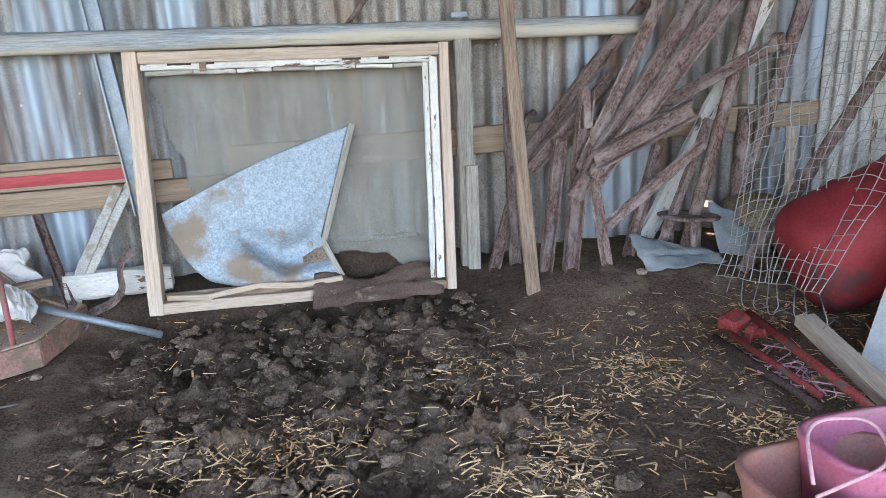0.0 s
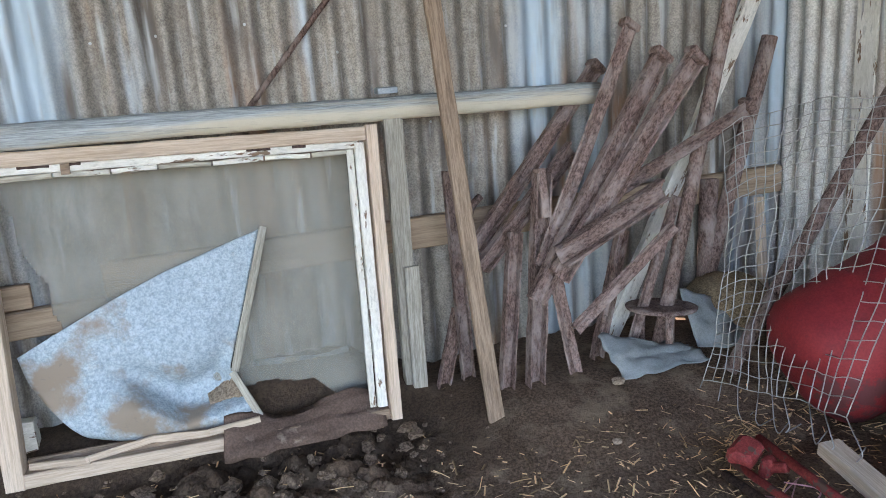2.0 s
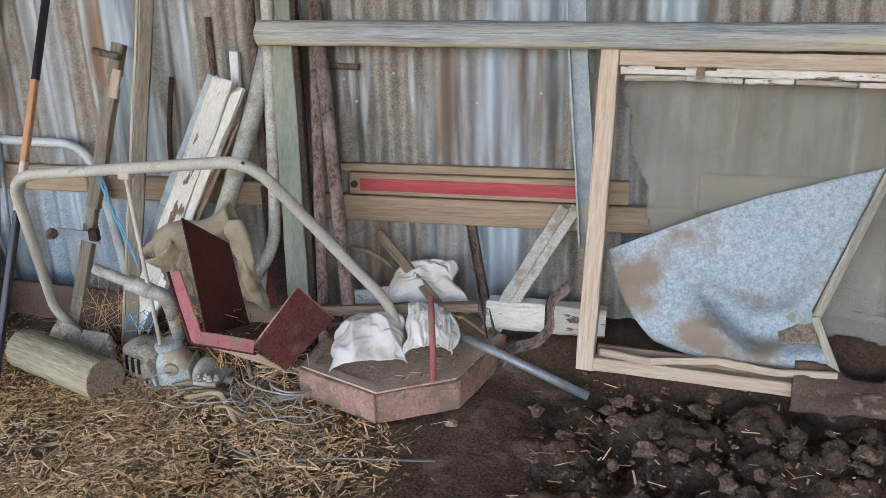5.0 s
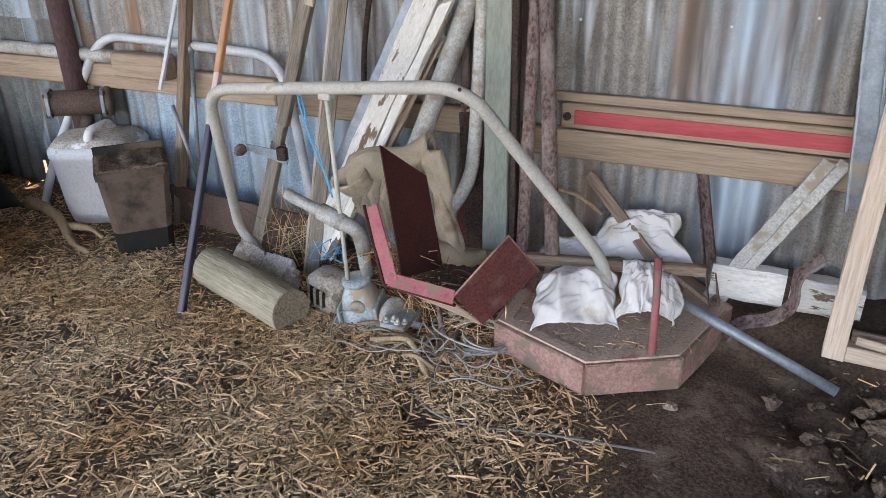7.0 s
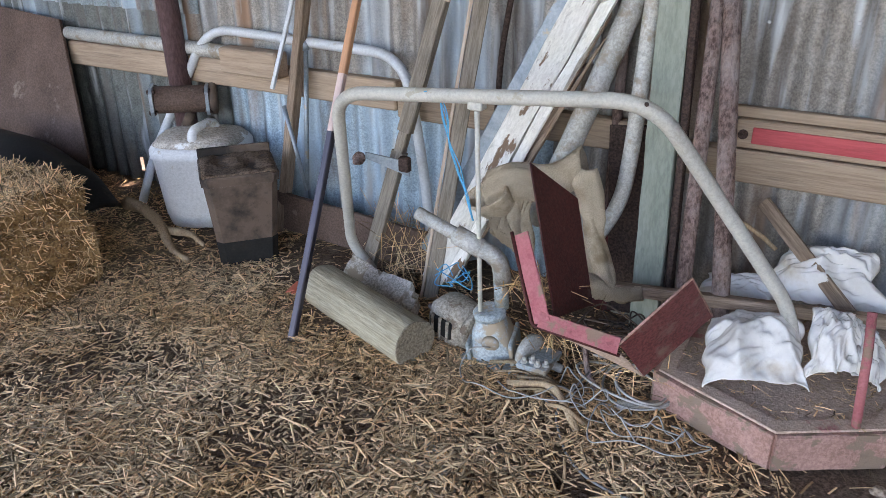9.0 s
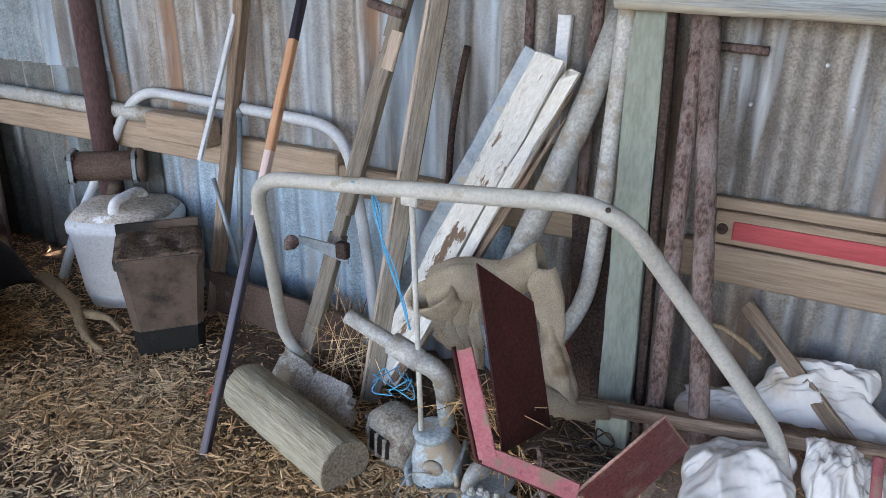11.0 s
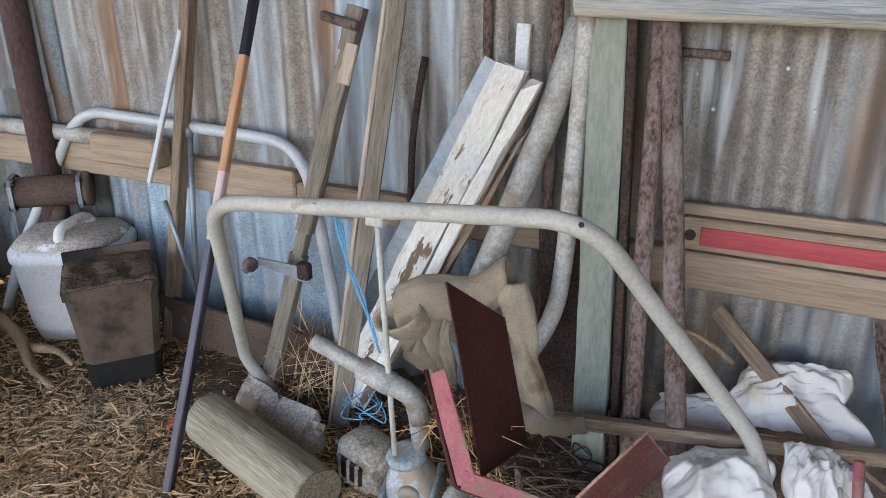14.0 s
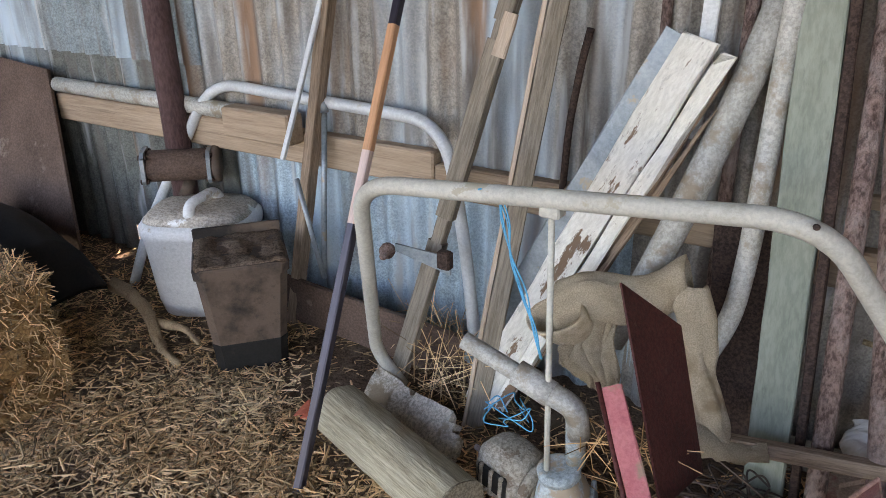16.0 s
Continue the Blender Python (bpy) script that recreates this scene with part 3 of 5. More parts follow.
plank("wall_post", (2.012, -0.175, 0.02), (2.028, -0.13, 1.01), 0.062, 0.03, M["grey_timber"], "grey weathered timber post behind the window frame", "post")
plank("post_offcut", (2.03, -0.195, 0.03), (2.036, -0.182, 0.5), 0.05, 0.018, M["grey_timber"], "grey timber offcut fixed to the post", "board")
plank("leaning_plank", (2.176, -0.5, 0.05), (2.166, -0.115, 1.36 + 0.35), 0.052, 0.022, M["old_timber"], "long brown plank leaning on the beam", "plank", bow=0.004)
pipe("overhead_rod", [(1.6, -0.025, 1.05), (1.87, -0.025, 1.35), (2.3, -0.03, 1.82)], 0.009, M["rust"], "thin rusty rod on the iron wall", "rod", sides=8, bend=0)
m_, len_ = axis_frame((0.785, -0.13, 0.42), (0.66, -0.03, 1.8))
solid("blue_pipe", bar_bm([(x * 0.055, y * 0.04) for x, y in CHANNEL], len_, 12), M["galv"], "bluish galvanised folded post on the iron wall", "post", m=m_)

# ---- window frame with torn screen ----
TL, TR, BL, BR = V(0.801, -0.09, 0.997), V(1.955, -0.185, 0.972), V(0.772, -0.226, 0.056), V(1.915, -0.325, 0.055)
frame_ob = thing("window_frame", BL, "old pale timber window frame leaning on the wall", "window frame")
PN = (TR - TL).cross(BL - TL).normalized()
PN = -PN if PN.y > 0 else PN


def on_frame(u, v, out=0.0):
    """A point of the frame's plane: u across, v up, out towards the room."""
    return BL.lerp(BR, u).lerp(TL.lerp(TR, u), v) + PN * out


def strip(name, p, q, w, d, mat, label="", parent=frame_ob, **kw):
    return plank(name, p, q, w, d, mat, label, "", parent=parent, face=PN, **kw)


strip("stile", on_frame(0.022, 0), on_frame(0.022, 1), 0.052, 0.06, M["pale_timber"])
strip("stile", on_frame(0.985, 0.0), on_frame(0.985, 1), 0.036, 0.075, M["pale_timber"])
strip("top_rail", on_frame(0.046, 0.974), on_frame(0.968, 0.974), 0.042, 0.06, M["pale_timber"])
strip("bottom_rail", on_frame(0.046, 0.024), on_frame(0.62, 0.024), 0.042, 0.06, M["pale_timber"])
strip("bottom_rail", on_frame(0.62, 0.02), on_frame(0.968, 0.02), 0.034, 0.05, M["old_timber"])
strip("inner_stile", on_frame(0.95, 0.05, 0.012), on_frame(0.95, 0.945, 0.012), 0.03, 0.03, M["white_paint"], "flaking white painted inner stile")
strip("inner_stile", on_frame(0.925, 0.05, 0.004), on_frame(0.925, 0.925, 0.004), 0.02, 0.02, M["white_paint"])
strip("glazing_bead", on_frame(0.05, 0.94, 0.012), on_frame(0.95, 0.94, 0.012), 0.022, 0.022, M["white_paint"], "flaking white glazing bead")
for i, (a, b) in enumerate(((0.06, 0.2), (0.205, 0.33), (0.335, 0.44), (0.445, 0.57), (0.575, 0.7), (0.705, 0.82), (0.825, 0.93))):
    strip("bead_piece", on_frame(a, 0.917 + 0.004 * (i % 2), 0.006), on_frame(b, 0.917 + 0.003 * ((i + 1) % 2), 0.006), 0.014, 0.012, M["white_paint"] if i % 3 else M["grey_timber"])
for a, b in ((0.13, 0.2), (0.245, 0.27), (0.66, 0.72), (0.775, 0.81)):
    strip("latch_slot", on_frame(a, 0.948, 0.024), on_frame(b, 0.948, 0.024), 0.008, 0.006, M["dark_rust"], "dark latch slot")
strip("latch", on_frame(0.225, 0.935, 0.026), on_frame(0.245, 0.935, 0.026), 0.03, 0.01, M["old_timber"])
strip("bead_piece", on_frame(0.06, 0.065, 0.02), on_frame(0.2, 0.055, 0.03), 0.022, 0.012, M["pale_timber"])
strip("bead_piece", on_frame(0.19, 0.058, 0.03), on_frame(0.36, 0.085, 0.025), 0.02, 0.012, M["pale_timber"])
strip("bead_piece", on_frame(0.35, 0.085, 0.025), on_frame(0.49, 0.07, 0.03), 0.022, 0.012, M["pale_timber"])
strip("bead_piece", on_frame(0.48, 0.07, 0.025), on_frame(0.62, 0.085, 0.025), 0.02, 0.012, M["pale_timber"])
strip("sill_board", on_frame(0.05, 0.055, -0.02), on_frame(0.62, 0.065, -0.02), 0.04, 0.02, M["old_timber"])


def screen_material():
    m = surface("dusty screen", (0.29, 0.28, 0.235), (0.4, 0.39, 0.34), 7, 0.6, bump=0.2, fine=150)
    n, l = m.node_tree.nodes, m.node_tree.links
    out, bsdf, tr, mx = n["Material Output"], n["Principled BSDF"], n.new("ShaderNodeBsdfTransparent"), n.new("ShaderNodeMixShader")
    mx.inputs[0].default_value = 0.38
    l.new(tr.outputs[0], mx.inputs[1])
    l.new(bsdf.outputs[0], mx.inputs[2])
    l.new(mx.outputs[0], out.inputs["Surface"])
    return m


def screen_point(u, v):
    p = on_frame(0.03 + 0.9 * u, 0.06 + 0.86 * v, -0.1 + 0.006 * wob(u, v, 1, 3) + 0.004 * math.sin(9 * u + 5 * v))
    p.y = min(p.y, -0.034)
    return p


def screen_keep(u, v):
    if u < 0.03 + 0.22 * max(0, 0.95 - v) + 0.02 * wob(u, v, 2, 9):
        return False
    if v < 0.13 + 0.05 * wob(u, v, 4, 6) and u > 0.55:
        return u > 0.93 - 0.9 * v
    return True


part("screen", sheet_bm(screen_point, 110, 90, 0.001, screen_keep), screen_material(), frame_ob, "torn dusty see-through screen", smooth=True)

fold = thing("folded_sheet", (1.2, -0.2, 0.1), "bent galvanised sheet peeling inside the window frame", "metal sheet")


def crest(u):
    return 0.12 + 0.24 * (1 - step(u, 0.3, 0.6))


def fold_point(u, v):
    lo = V(1.0, -0.16, 0.15).lerp(V(1.49, -0.13, 0.12), u)
    hi = V(0.85, -0.15, 0.415).lerp(V(1.57, -0.1, 0.684), u)
    p = lo.lerp(hi, v)
    q = screen_point(min(1, max(0, (p.x - 0.8) / 1.03)), min(1, max(0, (p.z - 0.11) / 0.8)))
    p.y = min(p.y, q.y - 0.025)
    k, w = crest(u), 0.02 + 0.2 * (1 - step(u, 0.2, 0.45))
    lip = (1 - step(v, k - w, k + w)) * (0.45 + 0.55 * step(v, -0.1, 0.08))
    dent = math.exp(-((v - k - 0.12) / 0.12) ** 2) * step(u, 0.22, 0.5) * (1 - step(u, 0.85, 1.0))
    belly = math.sin(math.pi * u) * math.sin(math.pi * v)
    notch = min(v / 0.28, (1 - v) / 0.72)
    return p + V(-0.035 * math.sin(math.pi * v) * (1 - u) ** 3 - 0.09 * notch * u ** 3,
                 -0.085 * lip * (0.4 + 0.6 * math.sin(math.pi * (0.1 + 0.8 * u))) + 0.05 * dent - 0.045 * belly + 0.006 * wob(u, v, 3, 5),
                 -0.03 * math.sin(math.pi * u) * (1 - v) ** 2 + 0.02 * math.sin(math.pi * u) * v)


part("sheet", sheet_bm(fold_point, 64, 72, 0.002), M["fold_galv"], fold, smooth=True)
plank("edge_batten", fold_point(1, 0.26) + V(0.006, -0.012, 0), fold_point(1, 1) + V(0.012, -0.012, 0.01), 0.024, 0.012, M["grey_timber"], "grey timber edge strip", "", parent=fold)
plank("edge_batten", fold_point(1, 0.27) + V(0.0, -0.03, 0), fold_point(1, 0.02) + V(0.0, -0.02, 0), 0.022, 0.012, M["grey_timber"], "", "", parent=fold)
part("dirt", sheet_bm(lambda a, b: fold_point(0.74 + 0.23 * a, crest(0.74 + 0.23 * a) + 0.025 + 0.06 * b * (0.3 + a)) + V(0, -0.055 * (1 - b) + 0.004, 0.006 * wob(a, b, 2, 9)), 24, 8, 0.004), M["dust"], fold, "dry dirt caught in the fold", smooth=True)


def flap_point(u, v):
    return V(1.36 + 0.5 * u + 0.02 * v, -0.36 + 0.1 * v + 0.015 * wob(u, v, 1, 6), 0.05 + 0.085 * v ** 0.7 + 0.02 * math.sin(9 * u + 1) * v + 0.012 * wob(u, v, 6, 8))


solid("sacking_flap", sheet_bm(flap_point, 30, 12, 0.006), M["brown_sheet"], "muddy brown sacking over the window frame's foot", "sacking", at=(1.5, -0.3, 0.05), smooth=True)

# ---- right corner: rusty posts, net, drum ----
def up_to(a, b, z):
    """The point at height z on the line from a through b."""
    a, b = Vector(a), Vector(b)
    return a + (b - a) * ((z - a.z) / (b.z - a.z))


def grounded(a, b, z=None):
    """The line's foot on the dirt."""
    a, b = Vector(a), Vector(b)
    return up_to(a, b, ground_z(a.x, a.y) - 0.01 if z is None else z)


POSTS = (
    ((2.099, -0.22, 0.048), (2.204, -0.15, 0.31), 0.05, 0.03, 0, "short rusty steel offcut in the post heap"),
    ((2.199, -0.22, 0.04), (2.213, -0.12, 0.79), 0.052, 0.03, 0, "upright rusty steel post against the wall"),
    ((2.269, -0.38, 0.09), (2.362, -0.3, 0.59), 0.055, 0.035, 0, "short rusty channel post stood on end"),
    ((2.363, -0.4, 0.07), (2.47, -0.3, 0.774), 0.066, 0.045, 0, "thick rusty forked steel post"),
    ((2.532, -0.37, 0.08), (2.47, -0.35, 0.45), 0.058, 0.045, 1, "short rusty star post leaning"),
    ((2.258, -0.2, 0.53), (2.816, -0.08, 1.09), 0.06, 0.035, 0, "long rusty steel post lying aslant"),
    ((2.238, -0.3, 0.49), (2.645, -0.2, 0.83), 0.06, 0.04, 0, "rusty steel post lying aslant in the heap"),
    ((2.37, -0.42, 0.39), (2.969, -0.25, 1.117), 0.075, 0.035, 0, "wide rusty steel channel leaning on the heap"),
    ((2.45, -0.43, 0.46), (3.093, -0.28, 1.104), 0.082, 0.035, 0, "wide rusty channel with red paint on its edge"),
    ((2.42, -0.36, 0.48), (2.91, -0.15, 1.224), 0.066, 0.03, 1, "rusty steel post with a flange at its top"),
    ((2.44, -0.46, 0.53), (2.858, -0.42, 0.69), 0.085, 0.04, 0, "short wide rusty beam lying across the heap"),
    ((2.58, -0.3, 0.61), (3.275, -0.33, 0.916), 0.062, 0.04, 1, "rusty star post lying across the heap"),
    ((2.507, -0.42, 0.27), (2.946, -0.35, 0.543), 0.06, 0.045, 1, "pitted rusty star post lying low"),
    ((2.655, -0.3, 0.06), (2.807, -0.25, 0.525), 0.05, 0.035, 0, "rusty steel stub behind the heap"),
    ((2.78, -0.3, 0.06), (3.02, -0.26, 0.62), 0.055, 0.04, 1, "rusty star post near the white plank"),
)
for i, (a, b, w, d, kind, label) in enumerate(POSTS):
    w, d = w * 0.86, d * 0.9
    m_, len_ = axis_frame(a, b)
    post = tagged(place(new("steel_post"), m_), label, "post", "heap of rusty steel posts")
    prof = WYE if kind else CHANNEL
    part("shaft", bar_bm([(x * w, y * d) for x, y in prof], len_, 14, rough=0.0014, seed=i, ragged=0.004), M["rust"], post, m=m_)
    if i in (5, 7, 8, 9, 11):
        bm = box_bm((-w * 0.62, -d * 0.8, len_ - 0.015), (w * 0.62, d * 0.8, len_ + 0.012), 0.004)
        part("flange", bm, M["rust"], post, m=m_)
    if i == 3:
        mm = m_ @ pose(-0.012, 0, len_ * 0.8, 0, 8, 0)
        part("fork", bar_bm(section(0.03, 0.04), 0.16, 5, rough=0.002), M["rust"], post, m=mm)
pipe("rusty_pipe", [grounded((2.968, -0.3, 0.266), (3.299, -0.2, 1.294)), (3.299, -0.2, 1.294), (3.42, -0.16, 1.66)], 0.026, M["rust"], "tall rusty pipe leaning in the corner", "pipe", bend=0, rough=0.001)
pipe("flanged_pipe", [grounded((3.329, -0.1, 0.305), (3.579, -0.1, 1.15)), (3.579, -0.1, 1.15)], 0.03, M["rust"], "rusty pipe with a flange leaning in the corner", "pipe", bend=0, rough=0.001)
pipe("standing_pipe", [(3.3, -0.09, 0.02), (3.33, -0.07, 0.62)], 0.036, M["rust"], "short thick rusty pipe standing in the corner", "pipe", bend=0, rough=0.001)
WP0, WP1 = V(2.87, -0.18, 0.25), V(3.45, -0.12, 1.26)
plank("white_plank", grounded(WP0, WP1), up_to(WP0, WP1, 1.5), 0.065, 0.03, M["white_paint"], "split white painted plank leaning in the corner", "plank", rough=0.004, ragged=0.02)
pipe("corner_pole", [(3.0, -0.585, 0.07), (3.7, -0.67, 1.168), (3.72, -0.675, 1.22)], 0.024, M["rust"], "long pitted grey-brown pole leaning on the side wall", "pole", bend=0, rough=0.002)
solid("pole_bolt", lathe_bm([(0.022, 0), (0.022, 0.02), (0.012, 0.022), (0.012, 0.04)], 12), M["galv"], "round bolt head on the side wall", "bolt", m=pose(3.72, -0.64, 1.13, 90, 0, -60))
plank("side_board", (3.72, -0.42, 0.05), (3.735, -0.4, 1.3), 0.09, 0.012, M["white_paint"], "white flaking board on the side wall", "board", face=(-1, 0, 0))

# perforated ring on a stub
ring = thing("wheel_rim", (2.92, -0.32, 0.09), "rusty flat wheel rim on short legs", "wheel rim")
bm = lathe_bm([(0.1, 0.0), (0.125, 0.006), (0.128, 0.014), (0.1, 0.02), (0.085, 0.012)], 30)
part("rim", bm, M["rust"], ring, m=pose(2.92, -0.32, 0.225, -4, 4, 0), smooth=True)
for a in (0.4, 2.4, 4.5):
    part("leg", tube_bm([(2.92 + 0.07 * math.cos(a), -0.32 + 0.07 * math.sin(a), 0.06), (2.92 + 0.07 * math.cos(a), -0.32 + 0.07 * math.sin(a), 0.228)], 0.014, bend=0), M["rust"], ring, smooth=True)


def cloth_low(u, v):
    x = 2.63 + 0.36 * u + 0.03 * wob(u, v, 1, 3)
    y = -0.5 + 0.14 * v + 0.03 * wob(u, v, 2, 4)
    return V(x, y, ground_z(x, y) + 0.012 + 0.1 * v * (0.75 + 0.25 * math.sin(5 * u + 1)) * (1 - 0.55 * u) + 0.014 * wob(u, v, 3, 5))


solid("grey_sacking", sheet_bm(cloth_low, 24, 14, 0.004, lambda u, v: u + 0.25 * v + 0.1 * wob(u, v, 4, 6) < 1.08), M["grey_cloth"], "crumpled grey woven sacking on the dirt", "sacking", at=(2.8, -0.44, 0.1), smooth=True)


def cloth_up(u, v):
    x = 3.03 + 0.2 * u + 0.05 * (1 - v) * u
    y = -0.4 + 0.12 * v - 0.05 * math.sin(math.pi * u) * (1 - v)
    return V(x, y, 0.055 + (0.22 - 0.08 * u) * v + 0.02 * wob(u, v, 3, 4))


solid("grey_sheet", sheet_bm(cloth_up, 18, 18, 0.004), M["grey_cloth"], "stiff grey sacking standing in the corner", "sacking", at=(3.1, -0.35, 0.06), smooth=True)
bm = lathe_bm([(0.05, 0), (0.13, 0.02), (0.16, 0.09), (0.15, 0.17), (0.11, 0.21), (0.02, 0.22)], 26)
for v in bm.verts:
    v.co += v.co.normalized() * 0.02 * wob(v.co.x, v.co.y, v.co.z, 14)
solid("clay_lump", bm, M["clay"], "crumbling clay and straw lump in the corner", "clay lump", m=pose(3.3, -0.22, 0.04), smooth=True)
plank("cane", (3.44, -0.28, 0.06), (3.46, -0.2, 0.55), 0.03, 0.03, M["pale_timber"], "pale wooden stake standing in the corner", "stake")

# drum and boards by the side wall
drum = thing("red_drum", (3.3, -0.95, 0.06), "large red steel drum lying behind the wire net", "drum")
m_, len_ = axis_frame((3.05, -0.85, 0.175), (3.6, -1.0, 0.45), (0, -1, 0))
R_ = 0.215
prof = [(0.01, -0.05), (0.07, -0.044), (R_ - 0.07, -0.026), (R_ - 0.025, 0.006), (R_ - 0.006, 0.04), (R_, 0.08)] + [(R_ + (0.006 if abs(z - c) < 0.012 else 0), z) for c in (0.22, 0.42) for z in (c - 0.02, c - 0.01, c + 0.01, c + 0.02)] + [(R_, 0.6), (R_ - 0.02, 0.62), (0.03, 0.625)]
part("shell", lathe_bm(prof, 40), M["red_paint"], drum, m=m_, smooth=True)
part("seam", box_bm((-0.006, -R_ - 0.003, 0.07), (0.006, -R_ + 0.003, 0.6), 0.001), M["red_paint"], drum, "welded seam", m=m_)
GB = (V(2.9, -1.31, 0.0), V(3.2, -1.72, 0.0), V(3.26, -1.12, 0.6), V(3.56, -1.55, 0.6))
solid("tin_sheet", sheet_bm(lambda u, v: GB[0].lerp(GB[1], u).lerp(GB[2].lerp(GB[3], u), v), 6, 6, 0.014), M["grey_board"], "smooth pale grey sheet leaning by the red drum", "panel", at=GB[0])
plank("floor_timber", (2.85, -1.13, 0.1), (2.76, -1.75, 0.02), 0.062, 0.04, M["pale_timber"], "sawn timber length lying on the dirt", "timber", face=(0, 0, 1))

# wire net: one mesh of wires hung over a wavy surface
NET = [[V(3.02, -0.5, 0.87), V(3.3, -0.62, 0.95), V(3.62, -0.78, 0.93)], [V(3.0, -0.55, 0.45), V(3.14, -0.72, 0.55), V(3.3, -0.98, 0.58)], [V(2.88, -0.6, 0.07), V(2.9, -0.88, 0.13), V(2.86, -1.17, 0.2)]]


def quad(a, b, c, t):
    return a * ((1 - t) * (1 - 2 * t)) + b * (4 * t * (1 - t)) + c * (t * (2 * t - 1))


def net_point(u, v):
    rows = [quad(*r, u) for r in NET]
    p = quad(*rows, v)
    return p + V(0.03 * wob(u, v, 1, 4) + 0.008 * wob(u, v, 2, 14), 0.03 * wob(u, v, 5, 4), 0.018 * wob(u, v, 9, 5) + 0.008 * wob(u, v, 8, 13))


net = thing("wire_net", (2.95, -0.9, 0.08), "sagging galvanised wire fence netting", "wire netting")
for i in range(17):
    part("line_wire", tube_bm([net_point(i / 16, j / 24) for j in range(25)], 0.0018, 5, bend=0), M["wire"], net, smooth=True)
for j in range(22):
    part("cross_wire", tube_bm([net_point(i / 24, j / 21) for i in range(25)], 0.0016, 5, bend=0), M["wire"], net, smooth=True)
for k in range(9):
    a = net_point(k / 8, 1)
    part("frayed_wire", tube_bm([a, a + V(-0.05 + 0.01 * (k % 3), -0.02 - 0.008 * k, -0.06), a + V(-0.02 - 0.02 * (k % 2), -0.05, -0.1 + 0.02 * (k % 2)), a + V(0.04, -0.03, -0.08)], 0.0019, 5, bend=0.02), M["wire"], net, smooth=True)

# red jack
jack = thing("red_jack", (2.66, -1.05, 0.02), "chipped red steel lifting jack on the dirt", "jack")
part("head", box_bm((-0.05, -0.035, 0), (0.05, 0.035, 0.05), 0.012), M["jack_red"], jack, m=pose(2.67, -1.02, 0.055, 14, -8, 25))
part("lug", box_bm((-0.02, -0.06, 0.0), (0.025, -0.03, 0.06), 0.008), M["jack_red"], jack, m=pose(2.68, -1.03, 0.03, 10, 0, 25))
part("pivot", lathe_bm([(0.014, 0), (0.015, 0.02), (0.015, 0.06), (0.01, 0.065)], 12), M["jack_red"], jack, m=pose(2.7, -1.07, 0.05, 70, 0, 20))
part("bar", tube_bm([(2.74, -1.0, 0.09), (2.7, -1.6, 0.05)], 0.013, bend=0), M["jack_red"], jack, smooth=True)
part("bar", tube_bm([(2.63, -1.03, 0.06), (2.66, -1.45, 0.025)], 0.011, bend=0), M["jack_red"], jack, smooth=True)
part("bar", tube_bm([(2.6, -1.03, 0.035), (2.62, -1.5, 0.02)], 0.012, bend=0), M["dark_rust"], jack, "rusty bar", smooth=True)
for k in range(6):
    rnd = random.Random(k)
    pts = [(2.66 + rnd.uniform(-0.08, 0.12), -1.15 - 0.07 * i + rnd.uniform(-0.04, 0.04), 0.02 + rnd.uniform(0, 0.02)) for i in range(5)]
    pipe("pink_string", pts, 0.002, M["pink_twine"], "tangled pink twine on the dirt", "twine", sides=5, bend=0.05)

# pink toy barrow
barrow = thing("plastic_tub", (2.25, -1.95, 0), "faded pink plastic tub with a bright pink side", "tub")


def tub_bm(cx, cy, z0, z1, a, b, k, thick=0.008):
    ring = lambda s, z, o=0: [V(cx + (a * s - o) * math.copysign(abs(math.cos(w)) ** 0.5, math.cos(w)), cy + (b * s - o) * math.copysign(abs(math.sin(w)) ** 0.5, math.sin(w)), z) for w in [2 * math.pi * i / 32 for i in range(32)]]
    return loft([ring(k, z0), ring(1, z1 - 0.02), ring(1.05, z1), ring(1.04, z1 + 0.012), ring(0.99, z1 + 0.01, thick), ring(k, z0 + 0.02, thick)])


part("body", tub_bm(2.25, -1.99, 0.0, 0.195, 0.17, 0.13, 0.8), M["salmon_plastic"], barrow, smooth=True)
part("side", tub_bm(2.36, -1.96, 0.05, 0.24, 0.14, 0.1, 0.85), M["pink_plastic"], barrow, "bright pink plastic side", smooth=True)
pipe("twine_loop", [(2.13, -2.05, 0.25), (2.2, -1.93, 0.3), (2.34, -1.95, 0.29), (2.3, -2.05, 0.26), (2.13, -2.06, 0.23)], 0.004, M["pink_twine"], "loop of pink twine on the tub", "twine", sides=6, bend=0.06)

# ---- middle: octagonal box, tarpaulin, sticks ----
OCT = [(-0.03, -0.485), (0.243, -0.592), (0.447, -0.465), (0.53, -0.15), (0.39, 0.01), (0.14, -0.02), (-0.04, -0.2)]
octo = thing("octagonal_base", (0.22, -0.3, 0), "low octagonal wooden base with worn pink paint, covered in dust", "wooden base")
c_ = V(0.22, -0.28, 0)
ringz = lambda s, z: [c_ + (V(x, y, 0) - c_) * s + V(0, 0, z) for x, y in OCT]
part("top", loft([ringz(0.99, 0.094), ringz(0.995, 0.101), ringz(0.99, 0.104), ringz(0.865, 0.104), ringz(0.855, 0.094), ringz(0.5, 0.096)]), M["dusty_pink"], octo, "dust covered top")
for i in range(len(OCT)):
    p, q = ringz(1, 0.054)[i], ringz(1, 0.054)[(i + 1) % len(OCT)]
    plank("side", p, q, 0.09, 0.022, M["pink_side"], "", "", parent=octo, face=(V(*((p + q) / 2)) - c_ - V(0, 0, 0.054)).normalized())
